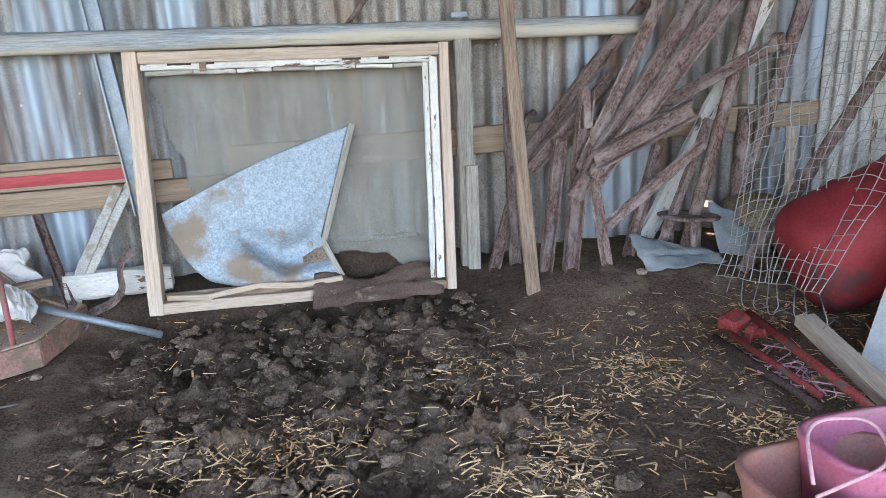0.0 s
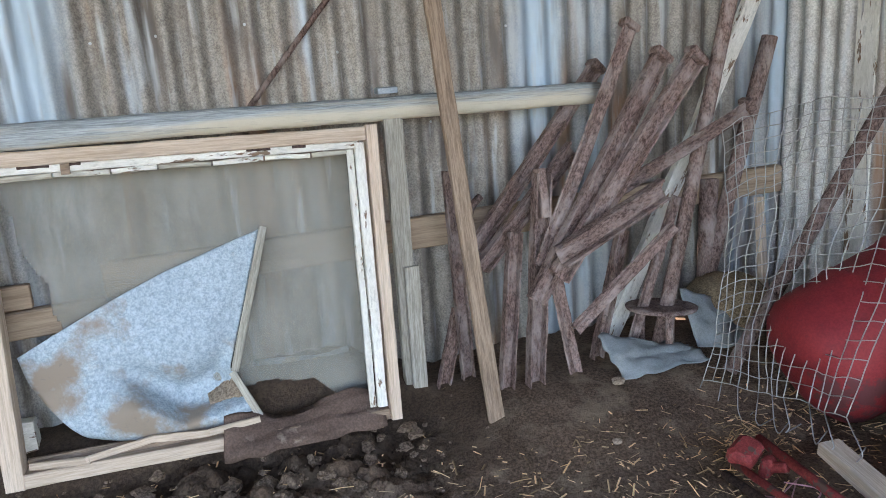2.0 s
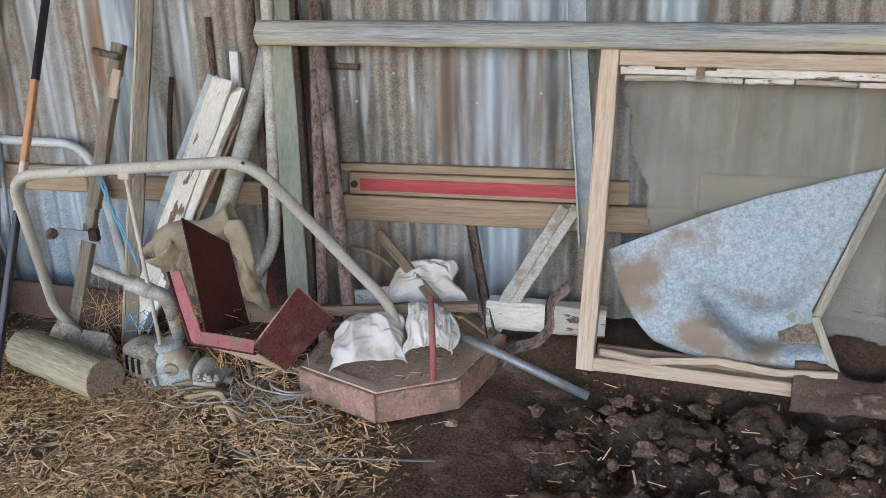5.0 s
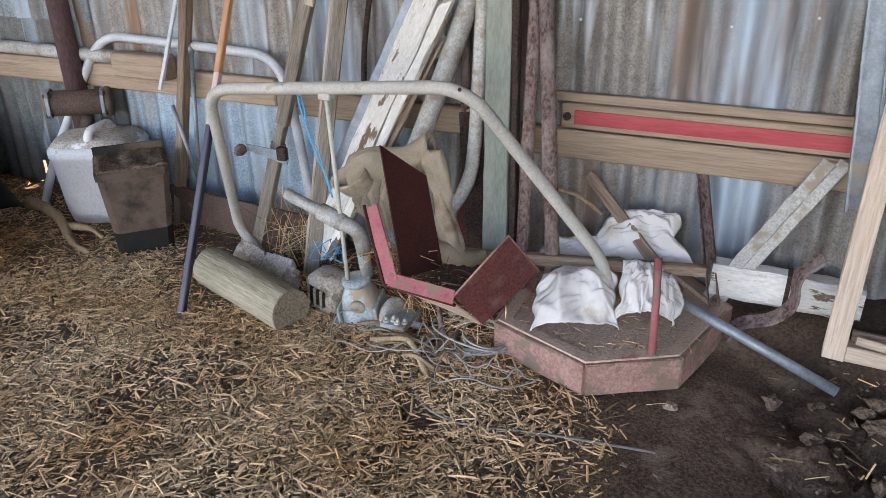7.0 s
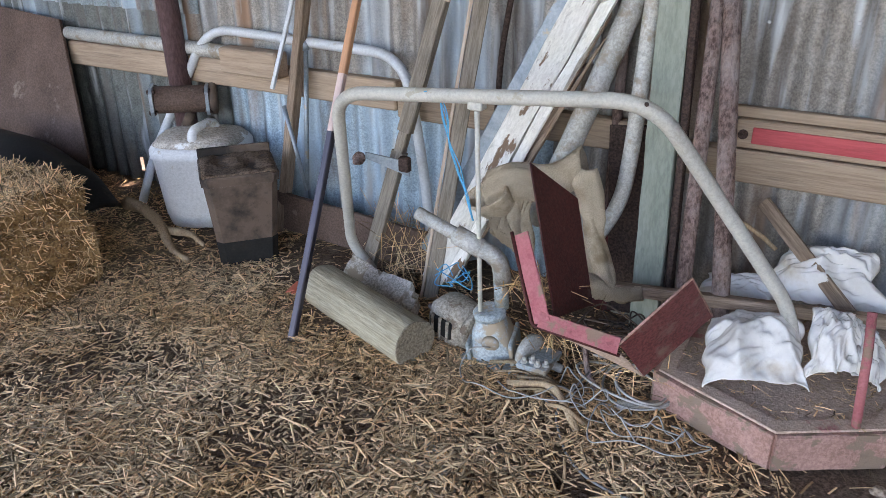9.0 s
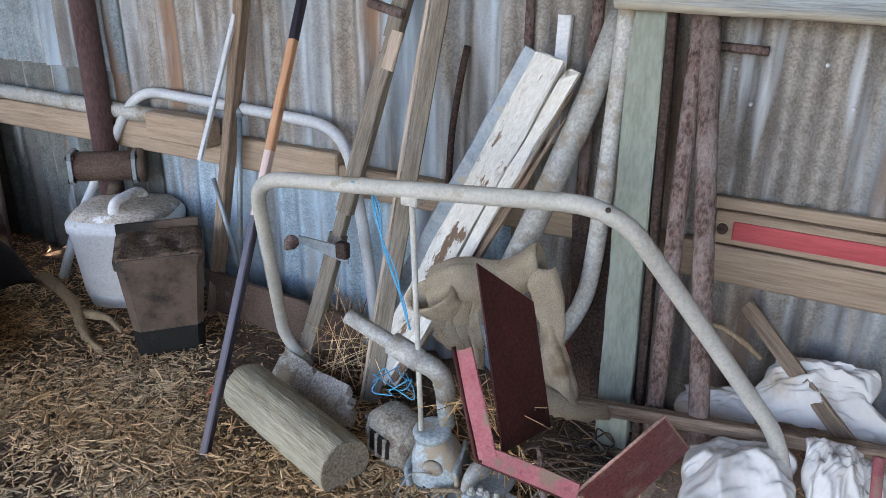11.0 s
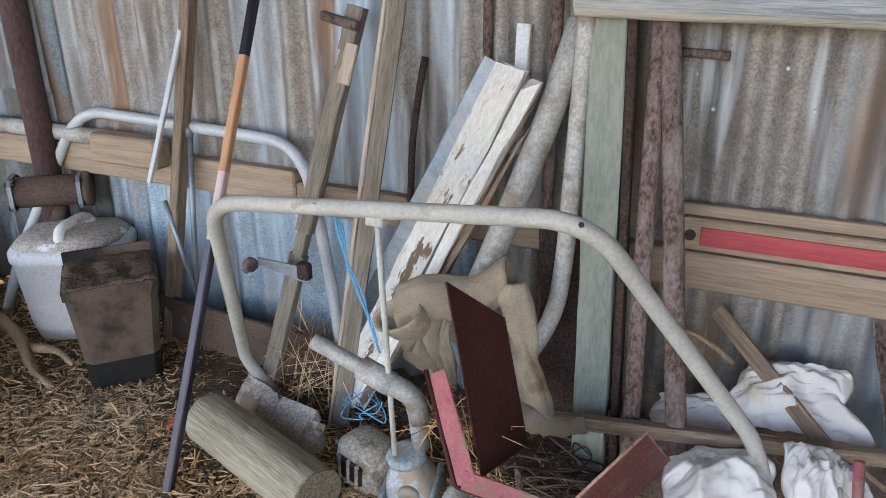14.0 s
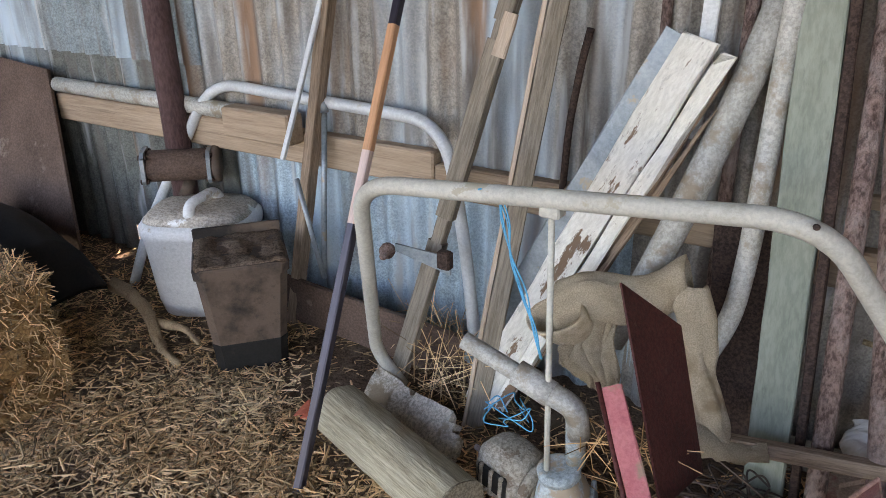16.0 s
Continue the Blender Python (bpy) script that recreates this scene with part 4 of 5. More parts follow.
pipe("pink_rod", [(0.383, -0.49, 0.1), (0.372, -0.45, 0.25), (0.362, -0.42, 0.335)], 0.0095, M["pink_paint"], "rod with worn pink paint standing on the octagonal base", "rod", bend=0, sides=10)


tarp = thing("white_tarpaulin", (0.2, -0.25, 0.1), "crumpled dirty white tarpaulin on the octagonal base", "tarpaulin")


def crumple(a, b_, c, d, lift, seed, wave):
    """A creased piece of cloth between four corners a-b below and d-c above."""
    def f(u, v):
        p = a.lerp(b_, u).lerp(d.lerp(c, u), v)
        s = math.sin(math.pi * min(1, max(0, u))) ** 0.5 * math.sin(math.pi * (0.12 + 0.8 * v))
        r1 = 1 - 2 * abs(wob(u * 1.3 + 0.4 * v, v, seed, 2.6))
        r2 = 1 - 2 * abs(wob(u, v * 1.2 - 0.3 * u, seed + 7, 6.0))
        r3 = 1 - 2 * abs(wob(u * 1.5 - v, v + 0.5 * u, seed + 11, 7.0))
        z = lift * s + 0.1 * wave * r3 + wave * (0.7 * r1 + 0.3 * r2) * (0.35 + 0.65 * s)
        e = 0.026 * max(0.0, abs(2 * max(abs(u - 0.5), abs(v - 0.5))) - 0.6)
        fold = 0.5 * wave * abs(math.sin(5 * u - 3 * v + 3 * wob(u, v, seed + 9, 1.7)))
        return p + V(0.3 * wave * wob(u, v, seed + 3, 3) + 2 * e * wob(u, v, seed + 5, 3.5), -0.5 * wave * r1 + e * wob(u, v, seed + 6, 4), z + fold * s)
    return f


CLOTH = (
    ("front_fold", V(0.078, -0.515, 0.106), V(0.285, -0.42, 0.108), V(0.225, -0.27, 0.2), V(0.04, -0.335, 0.18), 0.055, 1, 0.026),
    ("side_fold", V(0.272, -0.4, 0.115), V(0.365, -0.34, 0.13), V(0.36, -0.24, 0.215), V(0.25, -0.27, 0.235), 0.035, 2, 0.028),
    ("back_fold", V(0.12, -0.17, 0.17), V(0.41, -0.16, 0.19), V(0.345, -0.08, 0.315), V(0.16, -0.07, 0.285), 0.025, 3, 0.03),
    ("flap", V(-0.02, -0.2, 0.14), V(0.16, -0.19, 0.165), V(0.14, -0.12, 0.225), V(-0.005, -0.14, 0.205), 0.015, 4, 0.014),
    ("corner_flap", V(0.36, -0.35, 0.135), V(0.425, -0.38, 0.13), V(0.4, -0.25, 0.2), V(0.34, -0.25, 0.21), 0.01, 5, 0.02),
)
for name, *q in CLOTH:
    part(name, sheet_bm(crumple(*q), 64, 60, 0.0025), M["canvas"], tarp, smooth=True)
plank("broom_stick", (-0.2, -0.325, 0.2), (0.46, -0.215, 0.225), 0.03, 0.026, M["old_timber"], "brown wooden tool handle lying behind the tarpaulin", "tool handle")
plank("lath", (0.084, -0.05, 0.394), (0.4, -0.23, 0.15), 0.034, 0.014, M["old_timber"], "short brown lath on the tarpaulin", "lath")
pipe("grey_pipe", [(0.36, -0.27, 0.17), (0.815, -0.33, 0.012)], 0.014, M["galv"], "pale grey pipe leaning on the octagonal base", "pipe", bend=0, wall=0.003)
m_, len_ = axis_frame((0.51, -0.19, 0.03), (0.392, -0.01, 0.45))
solid("rusty_angle", bar_bm([(x * 0.03, y * 0.03) for x, y in CHANNEL], len_, 8), M["rust"], "slim rusty steel angle leaning on the rail", "steel angle", m=m_)
br = tagged(place(new("wall_brace"), pose(0.52, -0.1, 0.1)), "pair of dull galvanised straps under the rail", "brace")
for dx, d_ in ((0, 0), (0.032, 0.01)):
    m_, len_ = axis_frame((0.47 + dx, -0.14 + d_, 0.11), (0.705 + dx * 1.2, -0.075 + d_, 0.52))
    part("strap", bar_bm(section(0.034, 0.005, 0.001), len_, 10, rough=0.002), M["dusty_galv"], br, m=m_)
foot = thing("white_block", (0.6, -0.1, 0.08), "white painted round timber at the wall's foot", "timber")
part("timber", bar_bm(section(0.098, 0.07, 0.012), 0.38, 8, rough=0.003), M["white_paint"], foot, m=axis_frame((0.47, -0.105, 0.162), (0.85, -0.105, 0.157))[0])
part("strap", bar_bm(section(0.104, 0.076, 0.012), 0.012, 1, rough=0.0), M["dark_rust"], foot, "dark strap", m=axis_frame((0.66, -0.105, 0.1595), (0.7, -0.105, 0.159))[0])
bend_path = smooth_path([V(0.53, -0.22, 0.03), V(0.56, -0.21, 0.085), V(0.644, -0.2, 0.11), V(0.689, -0.2, 0.165), V(0.679, -0.19, 0.247), V(0.735, -0.17, 0.298)], 0.05)
rings = []
for k, p in enumerate(bend_path):
    d = (bend_path[min(k + 1, len(bend_path) - 1)] - bend_path[max(k - 1, 0)]).normalized()
    n_ = d.cross(V(0, 1, 0)).normalized() * 0.0035
    w_ = V(-0.004, 0.014, 0.003) + n_ * 1.5
    rings.append([p + w_ + n_, p + w_ - n_, p - w_ - n_, p - w_ + n_])
solid("bent_strap", loft(rings), M["rust"], "bent brown strap standing by the wall", "strap", at=(0.6, -0.2, 0.03), smooth=False)
plank("foot_timber", (-0.3, -0.07, 0.03), (0.78, -0.075, 0.035), 0.08, 0.05, M["grey_timber"], "grey timber along the wall's foot", "timber")

plank("maroon_board", (-0.315, -0.1, 0.0), (-0.25, -0.06, 0.46), 0.09, 0.012, M["maroon"], "dark maroon board leaning behind the pipes", "board")

# ---- centre left: tall timbers and pipes against the wall ----
def leaner(name, a, b, w, d, mat, label, category, top=1.75, foot=None, **kw):
    a, b = Vector(a), Vector(b)
    return plank(name, grounded(a, b, foot), up_to(a, b, top), w, d, mat, label, category, **kw)


leaner("green_board", (-0.14, -0.23, 0.192), (-0.19, -0.085, 1.002), 0.075, 0.03, M["green_paint"], "wide grey-green painted board against the wall", "board", 1.3)
leaner("brown_batten", (-0.085, -0.225, 0.192), (-0.143, -0.085, 1.002), 0.018, 0.03, M["dark_rust"], "dark brown batten beside the green board", "batten", 1.3)
pipe("rusty_tall_pipe", [grounded((-0.047, -0.25, 0.226), (-0.095, -0.06, 0.992)), up_to((-0.047, -0.25, 0.226), (-0.095, -0.06, 0.992), 1.12)], 0.019, M["rust"], "tall rusty pipe against the wall", "pipe", bend=0, rough=0.001)
pipe("rusty_tall_pipe", [grounded((0.038, -0.25, 0.282), (-0.074, -0.06, 0.993)), up_to((0.038, -0.25, 0.282), (-0.074, -0.06, 0.993), 1.14)], 0.022, M["rust"], "thick tall rusty pipe against the wall", "pipe", bend=0, rough=0.001)
pipe("peg", [(-0.1, -0.02, 0.945), (0.04, -0.035, 0.941)], 0.01, M["rust"], "rusty peg on the iron wall", "peg", bend=0)
pipe("bent_pipe", [(-0.33, -0.27, 0.2), (-0.255, -0.15, 0.36), (-0.243, -0.14, 0.5), (-0.236, -0.09, 1.0), (-0.23, -0.06, 1.5)], 0.021, M["dusty_galv"], "bent grey steel pipe against the wall", "pipe", bend=0.1)
pipe("bent_pipe", [(-0.47, -0.25, 0.3), (-0.41, -0.2, 0.46), (-0.3, -0.1, 0.82), (-0.26, -0.05, 1.0)], 0.03, M["dusty_galv"], "flattened grey pipe behind the white plank", "pipe", bend=0.12)
white = thing("white_weathered_plank", (-0.6, -0.36, 0.2), "split white painted weatherboard leaning on the wall", "plank")
wa, wb = V(-0.775, -0.26, 0.06), V(-0.385, -0.13, 0.905)
plank("board", wa, wb, 0.07, 0.03, M["white_paint"], "", "", parent=white, rough=0.003, ragged=0.015)
plank("split_edge", wa + V(0.052, -0.003, 0), wb + V(0.05, -0.003, -0.03), 0.03, 0.025, M["white_paint"], "split white edge", "", parent=white, rough=0.004, ragged=0.02)
for k, (o, a, b) in enumerate(((0.072, 0.22, 0.93), (0.084, 0.4, 0.86), (0.064, 0.05, 0.5))):
    plank("splinter", wa.lerp(wb, a) + V(o, 0.014, 0), wa.lerp(wb, b) + V(o + 0.006 * k, 0.012, -0.02), 0.014, 0.018, M["old_timber"], "raw broken wood", "", parent=white, rough=0.004, ragged=0.03, taper=0.5)
plank("tin_strip", V(-0.83, -0.2, 0.1), V(-0.43, -0.09, 0.91), 0.07, 0.012, M["galv"], "dull blue galvanised strip behind the white plank", "metal strip", rough=0.002)
plank("short_batten", (-0.4, -0.045, 0.7), (-0.393, -0.03, 0.99), 0.032, 0.02, M["white_pipe"], "short pale batten against the wall", "batten")
pipe("rusty_rod", [(-0.482, -0.03, 0.6), (-0.482, -0.025, 1.1)], 0.011, M["rust"], "rusty rod on the wall", "rod", bend=0)
pipe("rusty_rod", [(-0.32, -0.05, 0.3), (-0.318, -0.03, 1.2)], 0.014, M["rust"], "rusty rod behind the bent pipe", "rod", bend=0)
pipe("twig", [(-0.68, -0.05, 0.52), (-0.672, -0.045, 0.7), (-0.655, -0.03, 0.84), (-0.64, -0.03, 0.905)], 0.009, M["dark_rust"], "thin dark bent rod on the wall", "rod", bend=0.05, sides=8)
leaner("tall_timber", (-1.488, -0.12, 0.118), (-1.325, -0.06, 1.007), 0.032, 0.04, M["old_timber"], "tall square timber against the wall", "timber", 1.7)
NT0, NT1 = V(-1.03, -0.265, 0.005), V(-0.79, -0.075, 1.02)
tb = thing("notched_timber", NT0, "tall notched timber with a rusty hinge against the wall", "timber")
for f0, f1, w in ((0.0, 0.4, 0.044), (0.4, 0.46, 0.03), (0.46, 0.86, 0.044), (0.86, 0.9, 0.03), (0.9, 1.0, 0.044)):
    plank("shaft", NT0.lerp(NT1, f0), NT0.lerp(NT1, f1), w, 0.03, M["dull_timber"], "", "", parent=tb)
plank("patch", NT0.lerp(NT1, 0.83) + V(0.022, -0.022, 0), NT0.lerp(NT1, 0.92) + V(0.022, -0.022, 0), 0.032, 0.012, M["pale_timber"], "pale nailed patch block", "", parent=tb)
part("peg", tube_bm([(-0.87, -0.105, 1.0), (-0.765, -0.125, 0.98)], 0.012, bend=0), M["rust"], tb, "rusty cross peg", smooth=True)
hb_ = part("hinge", sheet_bm(lambda u, v: V(-1.0 + 0.135 * u, -0.275 + 0.03 * u, 0.405 - 0.045 * u + 0.045 * v * (0.4 + 0.6 * u)), 5, 3, 0.006), M["galv"], tb, "rusty hinge plate")
part("bolt", lathe_bm([(0.014, 0), (0.019, 0.006), (0.019, 0.02), (0.009, 0.022), (0.009, 0.05)], 14), M["rust"], hb_, "rusty bolt", m=pose(-1.02, -0.275, 0.405, 90, 0, 20), smooth=True)
part("knuckle", box_bm((-0.895, -0.262, 0.375), (-0.86, -0.238, 0.42), 0.004), M["dark_rust"], hb_)
leaner("square_timber", (-0.774, -0.29, 0.0), (-0.68, -0.1, 1.0), 0.042, 0.034, M["dull_timber"], "tall square grey-brown timber leaning on the wall", "timber", 1.6, face=(0.6, -1, 0))
# Lit left edge of the square timber, built as a paler strip.
leaner("edge_strip", (-0.794, -0.312, 0.0), (-0.7, -0.122, 1.0), 0.009, 0.016, M["pale_timber"], "pale strip standing in for the square timber's lit left edge", "timber strip", 1.6, face=(0.6, -1, 0))
m_, len_ = axis_frame((-1.414, -0.2, 0.55), (-1.357, -0.1, 0.876))
solid("aluminium_strip", bar_bm(section(0.014, 0.012, 0.002), len_ * 1.9, 6, rough=0.0005), M["white_pipe"], "thin bright aluminium strip leaning on the wall", "strip", m=m_)
tr = thing("thin_stand", (-1.35, -0.12, 0.2), "thin grey steel rods hung on the hoop", "steel rods")
part("rod", tube_bm([(-1.372, -0.066, 0.68), (-1.35, -0.15, 0.2)], 0.008, bend=0), M["galv"], tr, smooth=True)
part("rod", tube_bm([(-1.4, -0.17, 0.49), (-1.345, -0.155, 0.2)], 0.007, bend=0), M["galv"], tr, smooth=True)
part("clip", lathe_bm([(0.014, 0), (0.016, 0.02), (0.01, 0.03)], 12), M["galv"], tr, m=pose(-1.374, -0.07, 0.655), smooth=True)
pipe("steel_column", [up_to((-1.961, -0.1, 0.478), (-2.015, -0.06, 0.995), 0.02), up_to((-1.961, -0.1, 0.478), (-2.015, -0.06, 0.995), 2.44)], 0.04, M["column_brown"], "round maroon-brown steel column against the wall", "column", bend=0, sides=24)
plank("foot_board", (-1.52, -0.13, 0.09), (-0.72, -0.16, 0.07), 0.14, 0.018, M["brown_sheet"], "brown board along the wall's foot", "board")
pipe("white_hoop", [(-2.17, -0.21, 0.0), (-2.12, -0.15, 0.2), (-1.85, -0.035, 0.69), (-0.985, -0.075, 0.672), (-0.915, -0.09, 0.35), (-0.86, -0.12, 0.0)], 0.0165, M["white_pipe"], "white painted pipe hoop against the wall", "pipe hoop", bend=0.12, sides=16)

# ---- the near hoop, pump, red tray ----
hoop = thing("cream_hoop", (-1.02, -0.25, 0.0), "large cream painted pipe hoop leaning on the tarpaulin", "pipe hoop")
part("bent_pipe", tube_bm([(-0.995, -0.275, 0.03), (-1.055, -0.3, 0.125), (-0.862, -0.565, 0.678), (-0.09, -0.558, 0.745), (0.205, -0.315, 0.25), (0.24, -0.325, 0.12)], 0.0165, 18, bend=0.09), M["cream_pipe"], hoop, smooth=True)
part("rod_lug", box_bm((-0.494, -0.575, 0.682), (-0.458, -0.545, 0.702), 0.003), M["cream_pipe"], hoop)
part("rivet", lathe_bm([(0.005, 0), (0.004, 0.003)], 8), M["dark_rust"], hoop, m=pose(-0.1, -0.574, 0.742, 90))
bar = thing("painted_bar", (-0.97, -0.7, 0), "square steel bar, dark below with stripped orange paint above", "steel bar")
b0, b1 = V(-0.972, -0.7, 0.0), V(-1.0, -0.2, 1.02)
cut = (0.0, 0.52, 0.66, 0.9, 1.25)
for (p, q), mt, lb in zip(zip(cut, cut[1:]), ("bar_black", "bar_pink", "bar_orange", "bar_black"), ("", "pinkish undercoat", "orange stripped length", "")):
    plank("length", b0.lerp(b1, p), b0.lerp(b1, q), 0.021, 0.021, M[mt], lb, "", parent=bar, rough=0.0004)
pipe("pale_rod", [(-0.476, -0.562, 0.7), (-0.487, -0.505, 0.05)], 0.006, M["cream_pipe"], "thin pale rod hanging from the cream hoop", "rod", bend=0, sides=8)
for k in range(4):
    rnd = random.Random(40 + k)
    pts = [V(-0.6, -0.58, 0.712)] + [V(-0.585 + 0.09 * j / 5 + rnd.uniform(-0.012, 0.012), -0.54 - 0.01 * j / 5, 0.71 - 0.3 * j / 5) for j in range(6)]
    pipe("blue_twine", pts, 0.0015, M["blue_twine"], "blue baling twine tied to the cream hoop", "twine", sides=5, bend=0.03)
for k in range(3):
    rnd = random.Random(50 + k)
    pts = [(-0.62 + rnd.uniform(-0.06, 0.06), -0.4 + rnd.uniform(-0.04, 0.04), 0.12 + rnd.uniform(0, 0.08)) for _ in range(7)]
    pipe("blue_twine", pts, 0.0015, M["blue_twine"], "tangle of blue baling twine by the pump", "twine", sides=5, bend=0.03)

pump = thing("water_pump", (-0.5, -0.45, 0), "dusty pale grey cast water pump with a pipe", "pump")
part("pipe_arm", tube_bm([(-0.655, -0.535, 0.392), (-0.46, -0.53, 0.325)], 0.017, bend=0, wall=0.003), M["dusty_galv"], pump, smooth=True)
part("coupling", tube_bm([(-0.545, -0.533, 0.356), (-0.475, -0.532, 0.331)], 0.025, bend=0), M["dusty_galv"], pump, smooth=True)
part("tee", tube_bm([(-0.49, -0.532, 0.336), (-0.43, -0.525, 0.315), (-0.43, -0.5, 0.24)], 0.022, bend=0.03), M["dusty_galv"], pump, smooth=True)
part("riser", tube_bm([(-0.435, -0.505, 0.26), (-0.445, -0.47, 0.15)], 0.019, bend=0), M["pump_grey"], pump, smooth=True)
sup = lambda a, b, z, dx=0, p=0.6, n=32: [V(dx + a * math.copysign(abs(math.cos(w)) ** p, math.cos(w)), b * math.copysign(abs(math.sin(w)) ** p, math.sin(w)), z) for w in [2 * math.pi * i / n for i in range(n)]]
mb_ = pose(-0.452, -0.478, -0.01, 6, -7, 14)
part("body", loft([sup(0.062, 0.05, 0.0), sup(0.066, 0.056, 0.012), sup(0.06, 0.052, 0.06), sup(0.048, 0.046, 0.11), sup(0.036, 0.036, 0.135, p=0.8), sup(0.034, 0.034, 0.15, p=0.9)]), M["pump_grey"], pump, m=mb_, smooth=True)
part("collar", lathe_bm([(0.03, 0.142), (0.042, 0.143), (0.043, 0.158), (0.034, 0.164), (0.026, 0.162)], 24), M["pump_grey"], pump, m=mb_, smooth=True)
part("boss", lathe_bm([(0.023, 0), (0.023, 0.008), (0.02, 0.012), (0.004, 0.013)], 22), M["pump_grey"], pump, m=mb_ @ pose(0.004, -0.042, 0.088, 100, 0, 0), smooth=True)
for sx in (-1, 1):
    part("rib", box_bm((sx * 0.056 - 0.005, -0.06, 0.004), (sx * 0.056 + 0.005, 0.05, 0.09), 0.003), M["pump_grey"], pump, m=mb_)
mm_ = pose(-0.595, -0.45, 0.0, 0, 4, -16)
part("motor_housing", loft([sup(0.055, 0.045, 0.0, p=0.5), sup(0.068, 0.054, 0.012, p=0.5), sup(0.07, 0.056, 0.06, p=0.5), sup(0.064, 0.052, 0.1, p=0.55), sup(0.046, 0.038, 0.118, p=0.65), sup(0.02, 0.02, 0.123)]), M["caked"], pump, "dust caked motor housing", m=mm_, smooth=True)
vent_ = part("vent", box_bm((-0.042, -0.061, 0.03), (0.036, -0.05, 0.086), 0.006), M["dark_plastic"], pump, "dark vent opening", m=mm_)
for k in range(3):
    part("vent_bar", box_bm((-0.034 + 0.028 * k, -0.066, 0.026), (-0.026 + 0.028 * k, -0.056, 0.09), 0.002), M["caked"], vent_, m=mm_)
part("end_ring", lathe_bm([(0.05, 0), (0.056, 0.004), (0.056, 0.016), (0.048, 0.02)], 24), M["caked"], pump, m=mm_ @ pose(0.06, 0, 0.058, 0, 90, 0), smooth=True)
part("end_bolt", lathe_bm([(0.012, 0), (0.012, 0.012), (0.007, 0.013), (0.007, 0.03)], 6), M["rust"], pump, m=mm_ @ pose(-0.068, -0.01, 0.06, 0, -90, 0))
part("flange", lathe_bm([(0.05, 0), (0.052, 0.015), (0.04, 0.02)], 20), M["dusty_galv"], pump, m=pose(-0.36, -0.49, 0.05, 0, 90, -15), smooth=True)
part("shaft", tube_bm([(-0.38, -0.5, 0.05), (-0.26, -0.5, 0.035)], 0.011, bend=0), M["dusty_galv"], pump, smooth=True)
part("bracket", box_bm((-0.36, -0.56, 0.04), (-0.28, -0.45, 0.055), 0.003), M["pump_grey"], pump)
for k in range(4):
    part("bolt", lathe_bm([(0.009, 0), (0.009, 0.01), (0.005, 0.011), (0.005, 0.022)], 8), M["dusty_galv"], pump, m=pose(-0.345 + 0.018 * k, -0.545 + 0.01 * (k % 2), 0.054, 10, 8, 0))
part("foot", box_bm((-0.53, -0.55, -0.01), (-0.3, -0.4, 0.015), 0.005), M["pump_grey"], pump)

tray = thing("red_tray", (-0.2, -0.5, 0.2), "folded steel tray with chipped red edges", "steel tray")
A, B, C = V(-0.342, -0.575, 0.415), V(-0.253, -0.655, 0.262), V(-0.082, -0.655, 0.245)
RT, RB, LB, TIP = V(-0.308, -0.345, 0.43), V(-0.218, -0.435, 0.2), V(-0.237, -0.635, 0.258), V(-0.392, -0.452, 0.541)
E0, E1, E2, E3 = V(-0.082, -0.65, 0.245), V(-0.045, -0.56, 0.125), V(0.058, -0.42, 0.24), V(0.034, -0.59, 0.405)
plank("red_edge", A + V(-0.012, 0, 0.0), B + V(-0.004, 0, -0.01), 0.042, 0.005, M["pink_paint"], "chipped red edge", "", parent=tray)
plank("red_edge", B + V(-0.012, 0, -0.004), C, 0.036, 0.005, M["pink_paint"], "chipped red edge", "", parent=tray, face=(0.1, -1, 0.3))
part("back_plate", sheet_bm(lambda u, v: LB.lerp(RB, u).lerp(TIP.lerp(RT, u), v), 8, 8, 0.004), M["maroon"], tray, "bare maroon steel plate")
part("end_plate", sheet_bm(lambda u, v: E0.lerp(E1, u).lerp(E3.lerp(E2, u), v), 8, 8, 0.004), M["plate_red"], tray, "dull red steel end plate")
part("end_lip", tube_bm([E0 + V(-0.002, -0.002, 0.002), E3 + V(0, -0.002, 0.002), E2], 0.003, 6, bend=0), M["pink_side"], tray, "worn bare edge", smooth=True)
part("under_plate", sheet_bm(lambda u, v: (B + V(-0.016, 0.004, -0.022)).lerp(C + V(0, 0.004, -0.02), u).lerp(V(-0.25, -0.62, 0.215).lerp(E1, u), v), 8, 4, 0.004), M["dusty_pink"], tray, "pale dusty pink underside")
part("rolled_edge", tube_bm([A + V(-0.034, 0, 0), B + V(-0.028, 0, -0.024), C + V(0.004, 0, -0.022)], 0.0045, 8, bend=0.01), M["maroon"], tray, smooth=True)
# Dark plate added for the shade among the scrap behind the tray.
m_, len_ = axis_frame((-0.21, -0.13, 0.03), (-0.27, -0.06, 0.55))
solid("dark_board", bar_bm(section(0.12, 0.02), len_, 6), M["dark_rust"], "dark plate standing in for shade behind the bent pipes", "plate", m=m_)
for k in range(14):
    rnd = random.Random(90 + k)
    pts = [(-0.16 + rnd.uniform(-0.14, 0.14), -0.36 + rnd.uniform(-0.1, 0.12), 0.04 + rnd.uniform(0, 0.09)) for _ in range(6)]
    pipe("dark_wire", pts, 0.0022, M["black_plastic"], "tangled dark wire under the red tray", "wire", sides=5, bend=0.06)

sack = thing("hessian_sack", (-0.4, -0.27, 0.1), "slumped rolled hessian sack behind the red tray", "sack")


def roll_point(u, v):
    w = 2 * math.pi * u * 1.1
